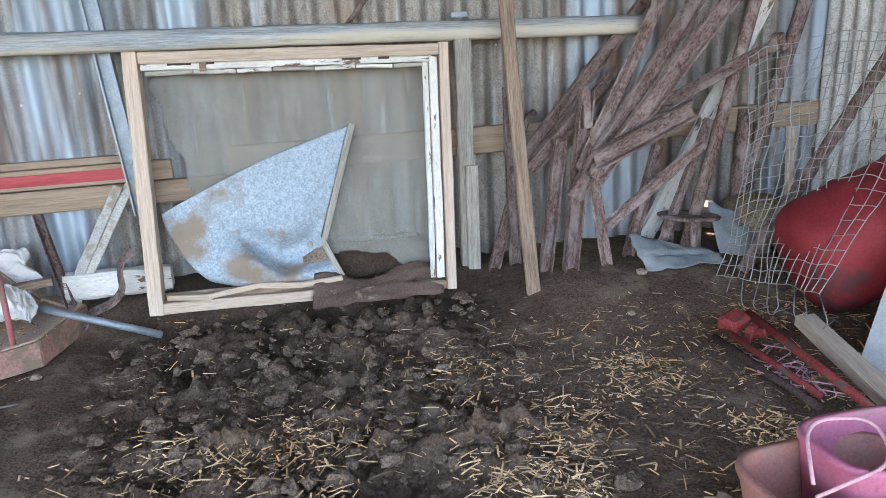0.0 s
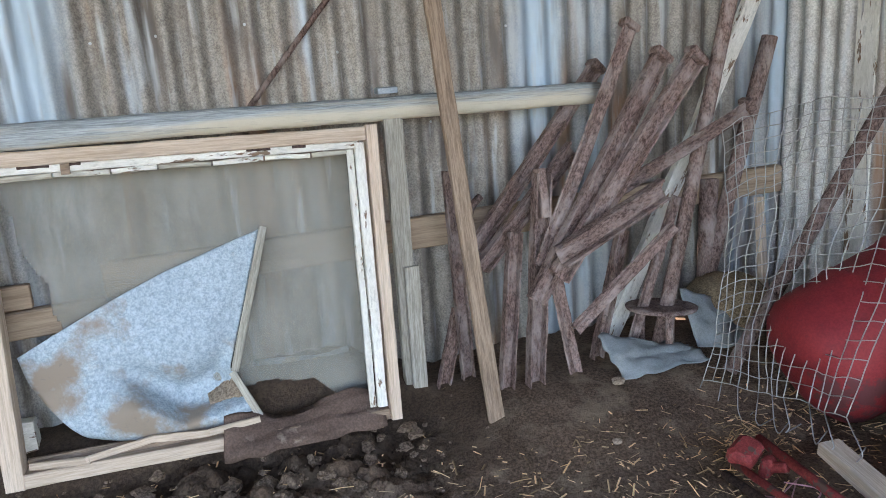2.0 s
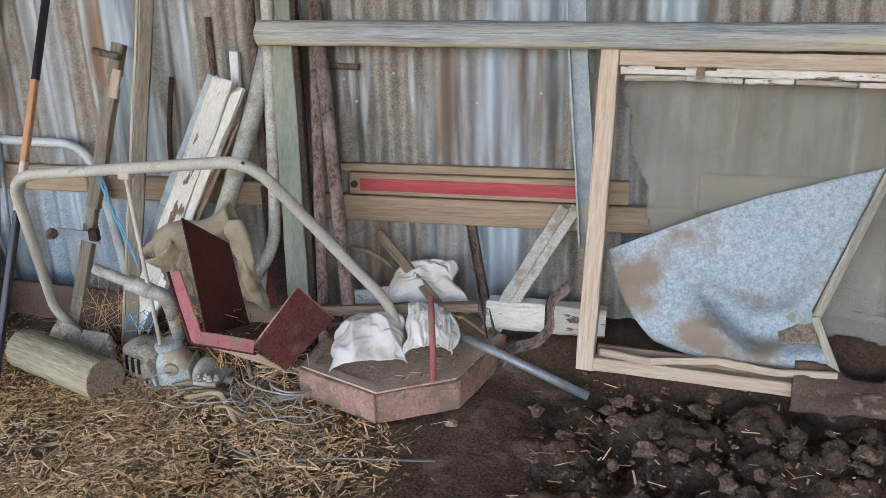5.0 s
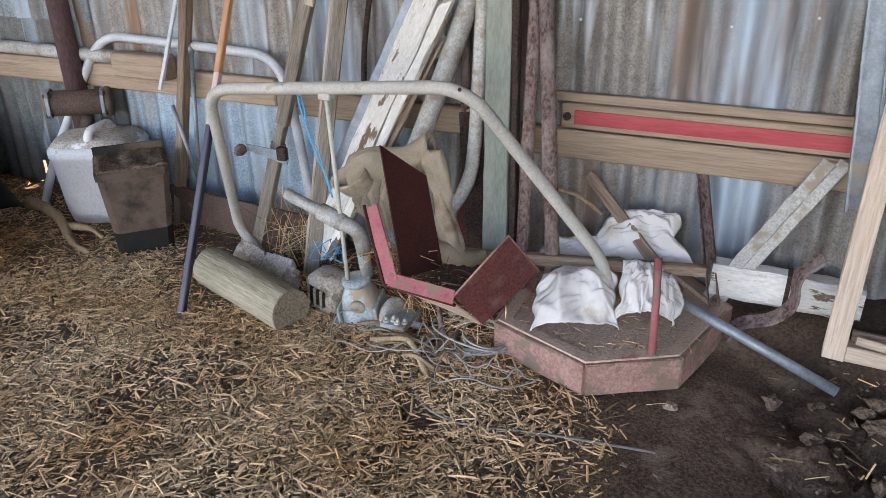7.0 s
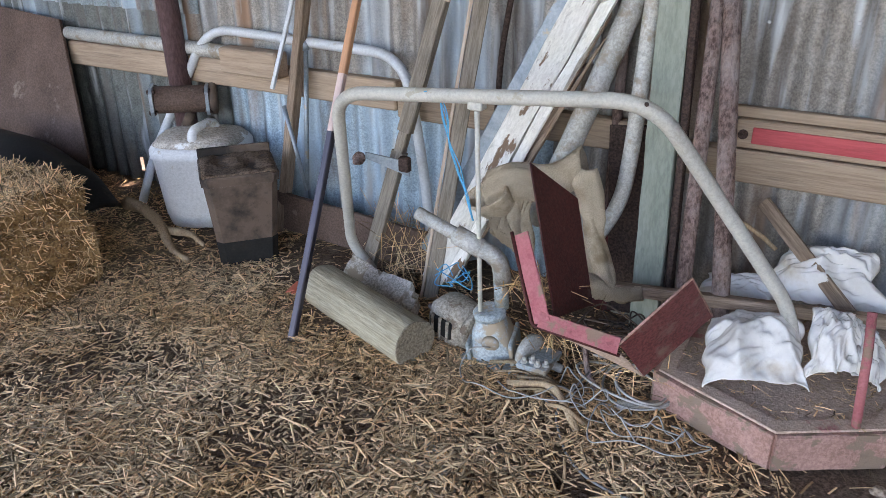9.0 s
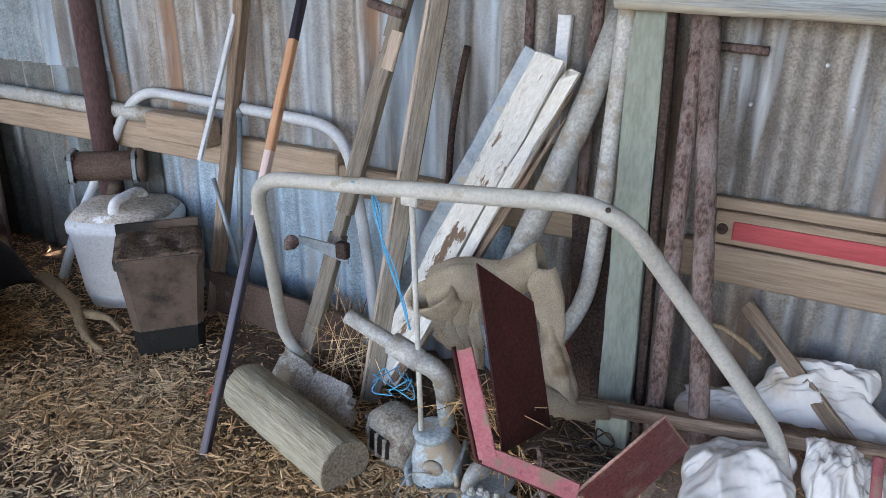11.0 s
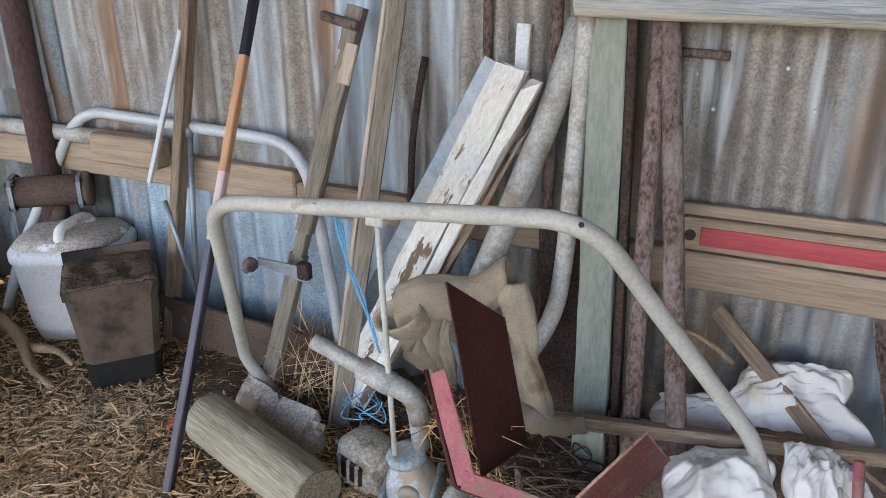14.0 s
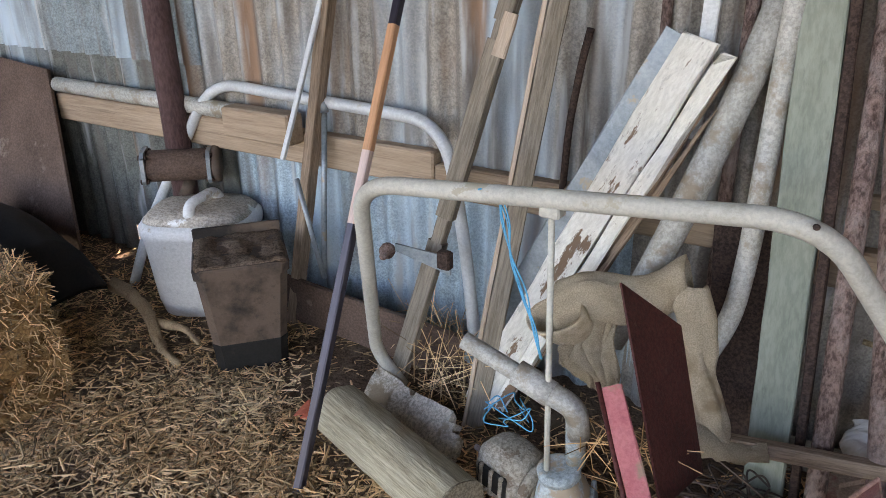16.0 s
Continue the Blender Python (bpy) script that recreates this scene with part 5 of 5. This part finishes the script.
    r = 0.042 + 0.008 * (1 - v) + 0.006 * math.sin(2 * w + 1 + 2 * v) + 0.008 * wob(math.cos(w), math.sin(w), v * 2, 2.5) - 0.02 * max(0, u - 0.85)
    c = V(-0.538, -0.37, 0.412).lerp(V(-0.315, -0.29, 0.492), v) + V(0, 0, 0.014 * math.sin(7 * v))
    return c + V(-0.15, 0.8, 0.1).normalized() * r * 0.8 * math.cos(w) + V(-0.25, 0, 1) * r * math.sin(w)


def drape_point(u, v):
    top = V(-0.53, -0.37, 0.39).lerp(V(-0.42, -0.34, 0.43), u)
    low = V(-0.5, -0.37, 0.28).lerp(V(-0.4, -0.36, 0.25), u)
    p = top.lerp(low, v)
    return p + V(0.006 * math.sin(8 * v + 3 * u), -0.025 * math.sin(math.pi * v) - 0.016 * abs(wob(u * 2, v, 3, 2)) - 0.008 * abs(math.sin(7 * u + 4 * v + 2 * wob(u, v, 5, 3))) - 0.006 * abs(wob(u, v, 9, 9)), 0.004 * math.sin(8 * v + 4 * u))


def side_point(u, v):
    w = math.pi * (0.1 + 0.9 * u)
    c = V(-0.312, -0.3, 0.5).lerp(V(-0.232, -0.33, 0.225), v)
    r = 0.032 + 0.008 * math.sin(9 * v) + 0.014 * wob(u * 2, v * 3, 8, 2)
    return c + V(-math.cos(w) * r, -math.sin(w) * r * 0.8, 0.02 * math.sin(5 * u) * v)


part("rolled_mouth", sheet_bm(roll_point, 48, 22, 0.005), M["hessian"], sack, "rolled sack mouth", smooth=True)
mm_ = pose(-0.528, -0.405, 0.418, 38, -22, 0) @ Matrix.Diagonal((1.25, 0.8, 1, 1))
bm = lathe_bm([(0.02, -0.085), (0.034, -0.08), (0.046, -0.05), (0.05, -0.012), (0.053, 0.0), (0.05, 0.007), (0.043, 0.002), (0.04, -0.02), (0.03, -0.07), (0.008, -0.074)], 30)
for v in bm.verts:
    v.co *= 1 + 0.07 * noise.noise(v.co * 22)
part("mouth", bm, M["hessian"], sack, "open rolled mouth", m=mm_, smooth=True)
part("front", sheet_bm(drape_point, 40, 28, 0.006), M["hessian"], sack, smooth=True)
part("side", sheet_bm(side_point, 20, 30, 0.006), M["hessian"], sack, smooth=True)
part("tail", tube_bm([(-0.31, -0.36, 0.225), (-0.25, -0.35, 0.205), (-0.19, -0.335, 0.185), (-0.13, -0.315, 0.2)], 0.032, 12, bend=0.03, taper=0.6, rough=0.005), M["hessian"], sack, smooth=True)

log = thing("round_log", (-0.85, -0.52, 0), "short weathered round timber post lying on straw", "log")
m_, len_ = axis_frame((-1.032, -0.482, 0.064), (-0.626, -0.612, 0.058))
sec = [(0.066 * math.cos(w) * (1 + 0.03 * math.sin(5 * w)), 0.066 * math.sin(w) * (1 + 0.02 * math.sin(3 * w))) for w in [2 * math.pi * i / 28 for i in range(28)]]
part("trunk", bar_bm(sec, len_, 14, rough=0.0015, seed=9), M["log_wood"], log, m=m_, smooth=False)
part("end_grain", bar_bm([(x * 0.985, y * 0.985) for x, y in sec], 0.004, 1, rough=0), M["log_end"], log, "sawn end", m=m_ @ pose(0, 0, len_))
solid("concrete_slab", sheet_bm(lambda u, v: V(-1.05 + 0.17 * u - 0.03 * v * u, -0.37 + 0.08 * v - 0.04 * u, 0.005 + 0.075 * v - 0.02 * u * v + 0.006 * wob(u, v, 2, 5)), 8, 6, 0.035, lambda u, v: u + v < 1.75), M["concrete"], "broken concrete slab propped behind the log", "concrete slab", at=(-0.95, -0.3, 0.02))
solid("concrete_slab", sheet_bm(lambda u, v: V(-0.9 + 0.16 * u, -0.42 + 0.08 * v - 0.04 * u, 0.0 + 0.075 * v + 0.006 * wob(u, v, 7, 5)), 8, 6, 0.03, lambda u, v: u + 0.6 * v < 1.35), M["concrete"], "broken concrete piece behind the log", "concrete slab", at=(-0.8, -0.33, 0.02))
solid("orange_scrap", sheet_bm(lambda u, v: V(-1.16 + 0.12 * u, -0.52 + 0.07 * v + 0.02 * u, 0.012 + 0.02 * math.sin(3 * u + v)), 8, 5, 0.003, lambda u, v: u + v > 0.3), M["orange_plastic"], "torn orange-red plastic scrap on the straw", "scrap", at=(-1.1, -0.5, 0.01))
for k in range(9):
    rnd = random.Random(70 + k)
    cx, cy, r0 = rnd.uniform(-0.42, 0.0), rnd.uniform(-0.66, -0.56), rnd.uniform(0.05, 0.12)
    pts = [(cx + r0 * math.cos(a + k) * rnd.uniform(0.6, 1.3) + 0.02 * a, cy + 0.6 * r0 * math.sin(a * 1.1 + k) * rnd.uniform(0.6, 1.2), 0.015 + 0.08 * abs(math.sin(a * 0.7 + k)) * rnd.random()) for a in np.linspace(0, rnd.uniform(3, 7), 9)]
    pipe("loose_wire", pts, 0.0018, M["wire"], "loose tangled fencing wire on the dirt", "wire", sides=5, bend=0.05)
pipe("loose_wire", [(-0.19, -0.5, 0.05), (-0.222, -0.6, 0.012), (-0.213, -0.657, 0.012), (-0.148, -0.758, 0.01), (-0.09, -0.807, 0.01), (-0.01, -0.828, 0.01), (0.059, -0.817, 0.01), (0.2, -0.78, 0.01), (0.45, -0.74, 0.01)], 0.003, M["wire"], "long loose wire trailing over the dirt", "wire", sides=6, bend=0.1)
for k, (cx, cy, a, b, tilt) in enumerate(((-0.1, -0.47, 0.1, 0.085, 0.2), (-0.075, -0.47, 0.085, 0.1, 0.9), (-0.11, -0.49, 0.12, 0.075, -0.3), (-0.06, -0.5, 0.06, 0.075, 0.4))):
    loop = []
    for i in range(15):
        w = 0.5 * i + k
        x, y = a * math.cos(w) * (1 + 0.06 * math.sin(2.1 * w)), b * math.sin(w) * (1 + 0.05 * math.cos(1.7 * w))
        loop.append((cx + x * math.cos(tilt) - y * math.sin(tilt), cy + x * math.sin(tilt) + y * math.cos(tilt), 0.02 + 0.012 * k + 0.012 * math.sin(1.3 * w + k)))
    pipe("cable_loop", loop, 0.0032, M["wire"] if k % 2 else M["dusty_galv"], "loop of grey cable beside the octagonal base", "cable", sides=6, bend=0.05)
pipe("rusty_bolt", [(-0.235, -0.44, 0.14), (-0.2, -0.49, 0.05), (-0.165, -0.52, 0.02)], 0.008, M["rust"], "rusty eye bolt among the cables", "bolt", sides=8, bend=0.02, rough=0.001)
pipe("wood_stub", [(-0.1, -0.55, 0.018), (0.0, -0.5, 0.02)], 0.012, M["grey_timber"], "short round wood stub by the octagonal base", "wood stub", sides=10, bend=0, rough=0.001)
plank("splinter", (-0.42, -0.88, 0.012), (-0.3, -0.99, 0.012), 0.022, 0.008, M["grey_timber"], "pale wood splinter on the dirt", "wood splinter", face=(0, 0, 1))
for k in range(7):
    rnd = random.Random(130 + k)
    a0, x0, y0 = rnd.uniform(-0.6, 0.9), rnd.uniform(-0.42, -0.12), rnd.uniform(-0.66, -0.54)
    ln = rnd.uniform(0.07, 0.16)
    pipe("twig", [(x0 - ln * math.cos(a0) / 2, y0 - ln * math.sin(a0) / 2, 0.03), (x0, y0 + rnd.uniform(-0.015, 0.015), 0.045), (x0 + ln * math.cos(a0) / 2, y0 + ln * math.sin(a0) / 2, 0.016)], rnd.uniform(0.003, 0.006), M["bark"] if k % 2 else M["clay"], "short dry twig among the loose wire", "twig", sides=6, bend=0.02, rough=0.0008)
pipe("stick", [(-0.36, -0.6, 0.02), (-0.24, -0.6, 0.06), (-0.15, -0.68, 0.012)], 0.009, M["bark"], "short stick among the loose wire", "stick", sides=8, bend=0.04, rough=0.001)

# ---- far left: plastic drum, pot, branch, bale ----
can = thing("white_drum", (-1.86, -0.2, 0), "grubby white plastic drum with a dusty top", "drum")
rr = lambda a, b, z, p=0.62: [V(a * math.copysign(abs(math.cos(w)) ** p, math.cos(w)), b * math.copysign(abs(math.sin(w)) ** p, math.sin(w)), z) for w in [2 * math.pi * i / 36 for i in range(36)]]
mc = pose(-1.82, -0.165, 0.0, 0, 0, 30) @ Matrix.Diagonal((1.2, 1.2, 1.0, 1))
part("body", loft([rr(0.09, 0.075, 0.0), rr(0.115, 0.1, 0.015), rr(0.125, 0.108, 0.06), rr(0.14, 0.12, 0.27), rr(0.146, 0.125, 0.275), rr(0.146, 0.125, 0.3), rr(0.135, 0.115, 0.318)]), M["white_plastic"], can, m=mc, smooth=True)
part("top", loft([rr(0.136, 0.116, 0.316), rr(0.12, 0.1, 0.336), rr(0.08, 0.07, 0.346), rr(0.03, 0.03, 0.348)]), M["dusty_white"], can, "dusty top", m=mc, smooth=True)
hb = tube_bm([(0.0, -0.085, 0.31), (0.0, -0.075, 0.372), (0.03, 0.03, 0.375), (0.035, 0.06, 0.33)], 0.014, bend=0.03)
part("handle", hb, M["white_plastic"], can, m=mc, smooth=True)
part("label_patch", sheet_bm(lambda u, v: V(0.06 + 0.055 * u, -0.118 + 0.02 * u, 0.09 + 0.14 * v), 4, 4, 0.002), M["green_paint"], can, "torn greenish label", m=mc)
muf = thing("motor_cylinder", (-1.93, -0.12, 0.36), "rusty metal cylinder with square end flanges on the drum", "cylinder")
m_, len_ = axis_frame((-2.0, -0.2, 0.445), (-1.86, -0.07, 0.44), (0, 0, 1))
part("barrel", lathe_bm([(0.046, 0), (0.049, 0.01), (0.049, 0.19), (0.044, 0.2)], 24), M["brown_sheet"], muf, m=m_, smooth=True)
for z in (-0.008, 0.185):
    fl = part("end_flange", bar_bm(section(0.115, 0.105, 0.018), 0.012, 1, rough=0), M["galv"], muf, m=m_ @ pose(0, 0, z))
    for bx, by in ((-0.042, -0.038), (0.042, -0.038), (-0.042, 0.038), (0.042, 0.038)):
        part("bolt", lathe_bm([(0.008, -0.006), (0.008, 0.018), (0.004, 0.02)], 6), M["dark_rust"], fl, m=m_ @ pose(bx, by, z))
part("ring", lathe_bm([(0.05, 0.198), (0.058, 0.201), (0.058, 0.222), (0.045, 0.225)], 24), M["black_plastic"], muf, m=m_, smooth=True)
part("outlet", tube_bm([(-1.93, -0.13, 0.34), (-1.92, -0.11, 0.39)], 0.022, bend=0), M["black_plastic"], muf, smooth=True)

pot = thing("square_pot", (-1.58, -0.36, 0), "upturned dusty black plastic pot with soil on it", "plant pot")
mp_ = pose(-1.49, -0.322, 0.0, 0, 0, 49)
sq = lambda s, z, c=0.02: [V(x, y, z) for x, y in section(s, s, c)]
part("body", loft([sq(0.188, 0.0), sq(0.19, 0.05), sq(0.232, 0.286), sq(0.242, 0.288), sq(0.246, 0.314), sq(0.238, 0.32)]), M["black_plastic"], pot, m=mp_)
bm = sheet_bm(lambda u, v: V(-0.115 + 0.23 * u, -0.115 + 0.23 * v, 0.32 + 0.014 * wob(u, v, 1, 5) + 0.008 * wob(u, v, 3, 12)), 16, 16, 0.01)
part("soil", bm, M["clod"], pot, "dry cracked soil", m=mp_, smooth=True)
part("back_lip", box_bm((-0.12, 0.108, 0.312), (0.12, 0.12, 0.35), 0.003), M["black_plastic"], pot, m=mp_)
part("lower_band", loft([sq(0.191, 0.001, 0.021), sq(0.194, 0.05, 0.021), sq(0.2, 0.085, 0.021), sq(0.198, 0.088, 0.021)]), M["dark_plastic"], pot, "black lower band", m=mp_)
br_ = thing("branch", (-2.09, -0.36, 0), "weathered forked branch lying on the straw", "branch")
part("limb", tube_bm([(-2.09, -0.33, 0.07), (-1.97, -0.36, 0.09), (-1.82, -0.4, 0.07), (-1.72, -0.46, 0.02), (-1.6, -0.49, 0.012)], 0.022, bend=0.08, taper=0.5, rough=0.005), M["bark"], br_, smooth=True)
part("fork", tube_bm([(-1.8, -0.41, 0.05), (-1.7, -0.38, 0.05), (-1.62, -0.4, 0.03)], 0.014, bend=0.05, taper=0.5, rough=0.002), M["bark"], br_, smooth=True)
SH = (V(-3.4, -0.3, 0.0), V(-2.4, -0.24, 0.0), V(-3.4, -0.05, 0.72), V(-2.68, -0.05, 0.665))
solid("brown_sheet", sheet_bm(lambda u, v: SH[0].lerp(SH[1], u).lerp(SH[2].lerp(SH[3], u), v), 8, 8, 0.012), M["brown_sheet"], "stained brown board sheet leaning on the wall", "board sheet", at=SH[0])


def guard_point(u, v):
    a = math.pi * (0.12 + 0.8 * u)
    h = 0.27 * (1 - 0.35 * step(v, 0.45, 1.0)) * (1 - 0.75 * step(v, 0.86, 1.0))
    return V(-2.85 + 0.72 * v, -0.46 - 0.2 * math.cos(a) * (1 - 0.3 * v), 0.03 + h * math.sin(a) ** 0.8 + 0.006 * wob(u, v, 4, 4))


solid("black_guard", sheet_bm(guard_point, 24, 30, 0.012), M["dark_plastic"], "dusty black plastic mudguard lying behind the bale", "mudguard", at=(-2.4, -0.45, 0.1), smooth=True)


def straw_piece(vs, fs, c, d, r, flat):
    """A three-sided stalk with a slight bend."""
    d = Vector(d)
    s = d.cross(V(0, 0, 1))
    s = (s if s.length > 1e-4 else V(1, 0, 0)).normalized() * r
    t = s.cross(d).normalized() * r * flat
    k = len(vs)
    mid = [Vector(c) + t * 2] if d.length > 0.05 else []
    for p in (Vector(c) - d / 2, *mid, Vector(c) + d / 2):
        vs += [p + s, p - s, p + t * 1.5]
    for a in ((k, k + 3) if mid else (k,)):
        fs += [(a, a + 1, a + 4, a + 3), (a + 1, a + 2, a + 5, a + 4), (a + 2, a, a + 3, a + 5)]


def stalks(name, vs, fs, label, category, parent=None):
    me = bpy.data.meshes.new(name)
    me.from_pydata([tuple(v) for v in vs], [], fs)
    me.materials.append(STRAW)
    ob = new(name, me)
    tagged(ob, label, category, kind="stuff")
    return ob


def straw_material():
    m = surface("straw stalks", (0.6, 0.335, 0.145), (0.9, 0.63, 0.37), 3, 0.75, bump=0.05, vary=0.0)
    n, l = m.node_tree.nodes, m.node_tree.links
    hsv, geo, r = next(x for x in n if x.type == "HUE_SAT"), n.new("ShaderNodeNewGeometry"), n.new("ShaderNodeMapRange")
    r.inputs["To Min"].default_value, r.inputs["To Max"].default_value = 0.14, 1.5
    l.new(geo.outputs["Random Per Island"], r.inputs["Value"])
    l.new(r.outputs[0], hsv.inputs["Value"])
    return m


STRAW = straw_material()
bale = thing("hay_bale", (-2.15, -0.85, 0), "broken bale of brown hay", "hay bale")
mb = pose(-2.08, -0.9, 0.0, 0, 0, -6)
rnd = random.Random(5)


def bale_r(p):
    return 1 + 0.1 * noise.fractal(Vector(p) * 5, 1.0, 2.0, 4)


bm = bmesh.new()
bmesh.ops.create_cube(bm, size=1)
bmesh.ops.subdivide_edges(bm, edges=bm.edges, cuts=14, use_grid_fill=True)
for v in bm.verts:
    p = v.co.copy()
    q = V(*(math.copysign(abs(c) ** 0.9, c) for c in p))
    q *= 1 - 0.1 * max(0, p.length - 0.6)
    v.co = V(q.x * 0.62, q.y * 0.42, (q.z + 0.5) * 0.31) * bale_r(p)
part("core", bm, M["straw"], bale, m=mb)
vs, fs = [], []
for _ in range(17000):
    ax, sgn = rnd.choice((0, 1, 1, 2, 2)), rnd.choice((-1, 1))
    p = [rnd.uniform(-0.5, 0.5) for _ in range(3)]
    p[ax] = 0.5 * sgn if ax != 2 else 0.5
    if ax == 1:
        p[1] = -0.5
    if ax == 0:
        p[0] = 0.5
    q = V(p[0] * 0.61, p[1] * 0.41, (p[2] + 0.5) * 0.31) * bale_r(p) * rnd.uniform(0.99, 1.07)
    straw_piece(vs, fs, q, V(rnd.gauss(0, 1), rnd.gauss(0, 1), rnd.gauss(0, 0.7)).normalized() * rnd.uniform(0.03, 0.1), 0.0015, 0.6)
ob = stalks("loose_hay", vs, fs, "loose hay stalks", "")
ob.parent = bale
ob.matrix_basis = PLACED[bale.name].inverted() @ mb

# ---- straw and clods on the dirt ----
vs, fs = [], []
rnd = random.Random(11)
made = 0
while made < 135000:
    x, y = rnd.uniform(-3.2, 3.2), rnd.uniform(-2.4, -0.03)
    if rnd.random() > litter(x, y):
        continue
    a, ln = rnd.uniform(0, math.pi), rnd.choice((0.01, 0.013, 0.016, 0.02, 0.024, 0.028, 0.036, 0.06)) * rnd.uniform(0.7, 1.2)
    z = ground_z(x, y) + rnd.uniform(0.003, 0.02)
    straw_piece(vs, fs, (x, y, z), V(math.cos(a), math.sin(a), rnd.gauss(0, 0.11)) * ln, rnd.uniform(0.001, 0.0031), 0.35)
    made += 1
for _ in range(420):
    x, y = rnd.uniform(0.0, 0.5), rnd.uniform(-0.56, -0.18)
    if (x - 0.24) ** 2 / 0.06 + (y + 0.36) ** 2 / 0.034 < 1:
        a, ln = rnd.uniform(0, math.pi), rnd.uniform(0.006, 0.028)
        straw_piece(vs, fs, (x, y, 0.1 + rnd.uniform(0, 0.004)), V(math.cos(a), math.sin(a), 0) * ln, rnd.uniform(0.0008, 0.0018), 0.4)
stalks("straw_litter", vs, fs, "chopped brown straw scattered over the dirt", "straw")

base = bmesh.new()
bmesh.ops.create_icosphere(base, subdivisions=2, radius=1)
bv = [v.co.copy() for v in base.verts]
bf = [[v.index for v in f.verts] for f in base.faces]
base.free()
vs, fs = [], []
for i in range(1700):
    x, y = rnd.uniform(0.2, 2.2), rnd.uniform(-1.9, -0.25)
    if rnd.random() > mud(x, y) + 0.03:
        continue
    r = 0.004 + 0.022 * rnd.random() ** 5
    off, k = V(rnd.random() * 90, 0, 0), len(vs)
    sx, sy, sz = rnd.uniform(0.8, 1.4), rnd.uniform(0.8, 1.3), rnd.uniform(0.5, 0.8)
    z = ground_z(x, y) + 0.01
    vs += [V(x + p.x * r * sx * q, y + p.y * r * sy * q, z + p.z * r * sz * q) for p in bv for q in [1 + 0.8 * noise.noise(p * 1.3 + off) + 0.25 * noise.noise(p * 4 + off)]]
    fs += [[k + j for j in f] for f in bf]
me = bpy.data.meshes.new("mud_clods")
me.from_pydata([tuple(v) for v in vs], [], fs)
me.materials.append(M["clod"])
tagged(new("mud_clods", me), "dry crumbled mud clods on the dirt floor", "mud clods", kind="stuff")

vs, fs = [], []
for i in range(260):
    a, r = rnd.uniform(0, 6.28), 0.09 * rnd.random() ** 0.6
    straw_piece(vs, fs, (1.43 + r * math.cos(a), -1.56 + 0.8 * r * math.sin(a), -0.035 + rnd.uniform(0, 0.03)), V(rnd.gauss(0, 1), rnd.gauss(0, 1), rnd.gauss(0, 0.4)).normalized() * rnd.uniform(0.03, 0.07), 0.001, 0.5)
me = bpy.data.meshes.new("black_fibre")
me.from_pydata([tuple(v) for v in vs], [], fs)
me.materials.append(M["black_plastic"])
tagged(new("black_fibre", me), "clump of black fibre trodden into the mud", "fibre clump", kind="stuff")

vs, fs = [], []
for cx, cy, cz, n, h in ((-0.88, -0.24, 0.02, 70, 0.26), (-0.36, -0.5, 0.22, 60, 0.1), (-1.0, -0.12, 0.05, 40, 0.2), (-0.3, -0.45, 0.05, 50, 0.12), (-0.1, -0.5, 0.06, 40, 0.1)):
    for i in range(n):
        p = V(cx + rnd.gauss(0, 0.05), cy + rnd.gauss(0, 0.025), cz + rnd.random() * h * 0.5)
        straw_piece(vs, fs, p, V(rnd.gauss(0, 0.7), rnd.gauss(0, 0.4), rnd.gauss(0.5, 0.5)).normalized() * rnd.uniform(0.5, 1.2) * h, 0.0011, 0.6)
stalks("dry_grass", vs, fs, "dry grass stalks caught among the scrap", "dry grass")
# White nail heads in place of daylight points through the wall's nail holes.
nails = ((0.02, 0.83), (0.21, 0.84), (0.42, 0.83), (0.62, 0.86), (1.18, 1.27), (1.36, 1.28), (1.62, 1.3), (-0.2, 0.93), (0.15, 0.92), (2.2, 0.95), (-0.66, 0.87), (1.9, 1.2), (2.5, 1.25), (3.4, 0.8), (3.45, 0.55), (-0.02, 0.9))
for x, z in nails:
    solid("roofing_nail", lathe_bm([(0.0045, 0), (0.0045, 0.003), (0.002, 0.005)], 8), M["white_pipe"], "white nail head standing in for daylight through a nail hole", "nail", m=pose(x, -0.013, z, 90), group="nails on the iron wall")

pipe("twig", [(-0.02, -0.05, 0.335), (0.05, -0.06, 0.33), (0.1, -0.055, 0.3), (0.135, -0.06, 0.275)], 0.006, M["bark"], "short dry twig by the wall", "twig", sides=7, bend=0.02, rough=0.001)
pipe("hook", [(2.275, -0.09, 0.5), (2.28, -0.08, 0.58), (2.31, -0.07, 0.65), (2.345, -0.07, 0.68)], 0.014, M["rust"], "rusty curved steel hook against the wall", "hook", sides=8, bend=0.04)
pipe("lifting_strip", [(1.5, -0.07, 0.23), (1.62, -0.065, 0.215), (1.72, -0.07, 0.2), (1.82, -0.07, 0.215)], 0.012, M["galv"], "bent strip of tin behind the window frame", "metal strip", sides=6, bend=0.03)
for x, y, r in ((0.02, -0.78, 0.012), (0.45, -0.55, 0.014), (-0.4, -0.95, 0.009), (2.45, -0.75, 0.012), (2.62, -0.5, 0.018), (1.72, -0.9, 0.016)):
    bm = bmesh.new()
    bmesh.ops.create_icosphere(bm, subdivisions=2, radius=r)
    for v in bm.verts:
        v.co = V(v.co.x * 1.3, v.co.y, v.co.z * 0.7) * (1 + 0.4 * noise.noise(v.co * 90 + V(x * 9, y * 9, 0)))
    solid("pebble", bm, M["dust"], "pale pebble on the dirt", "pebble", m=pose(x, y, ground_z(x, y) - trench(x, y) * 0.5 + r * 0.6), group="pebbles on the dirt")
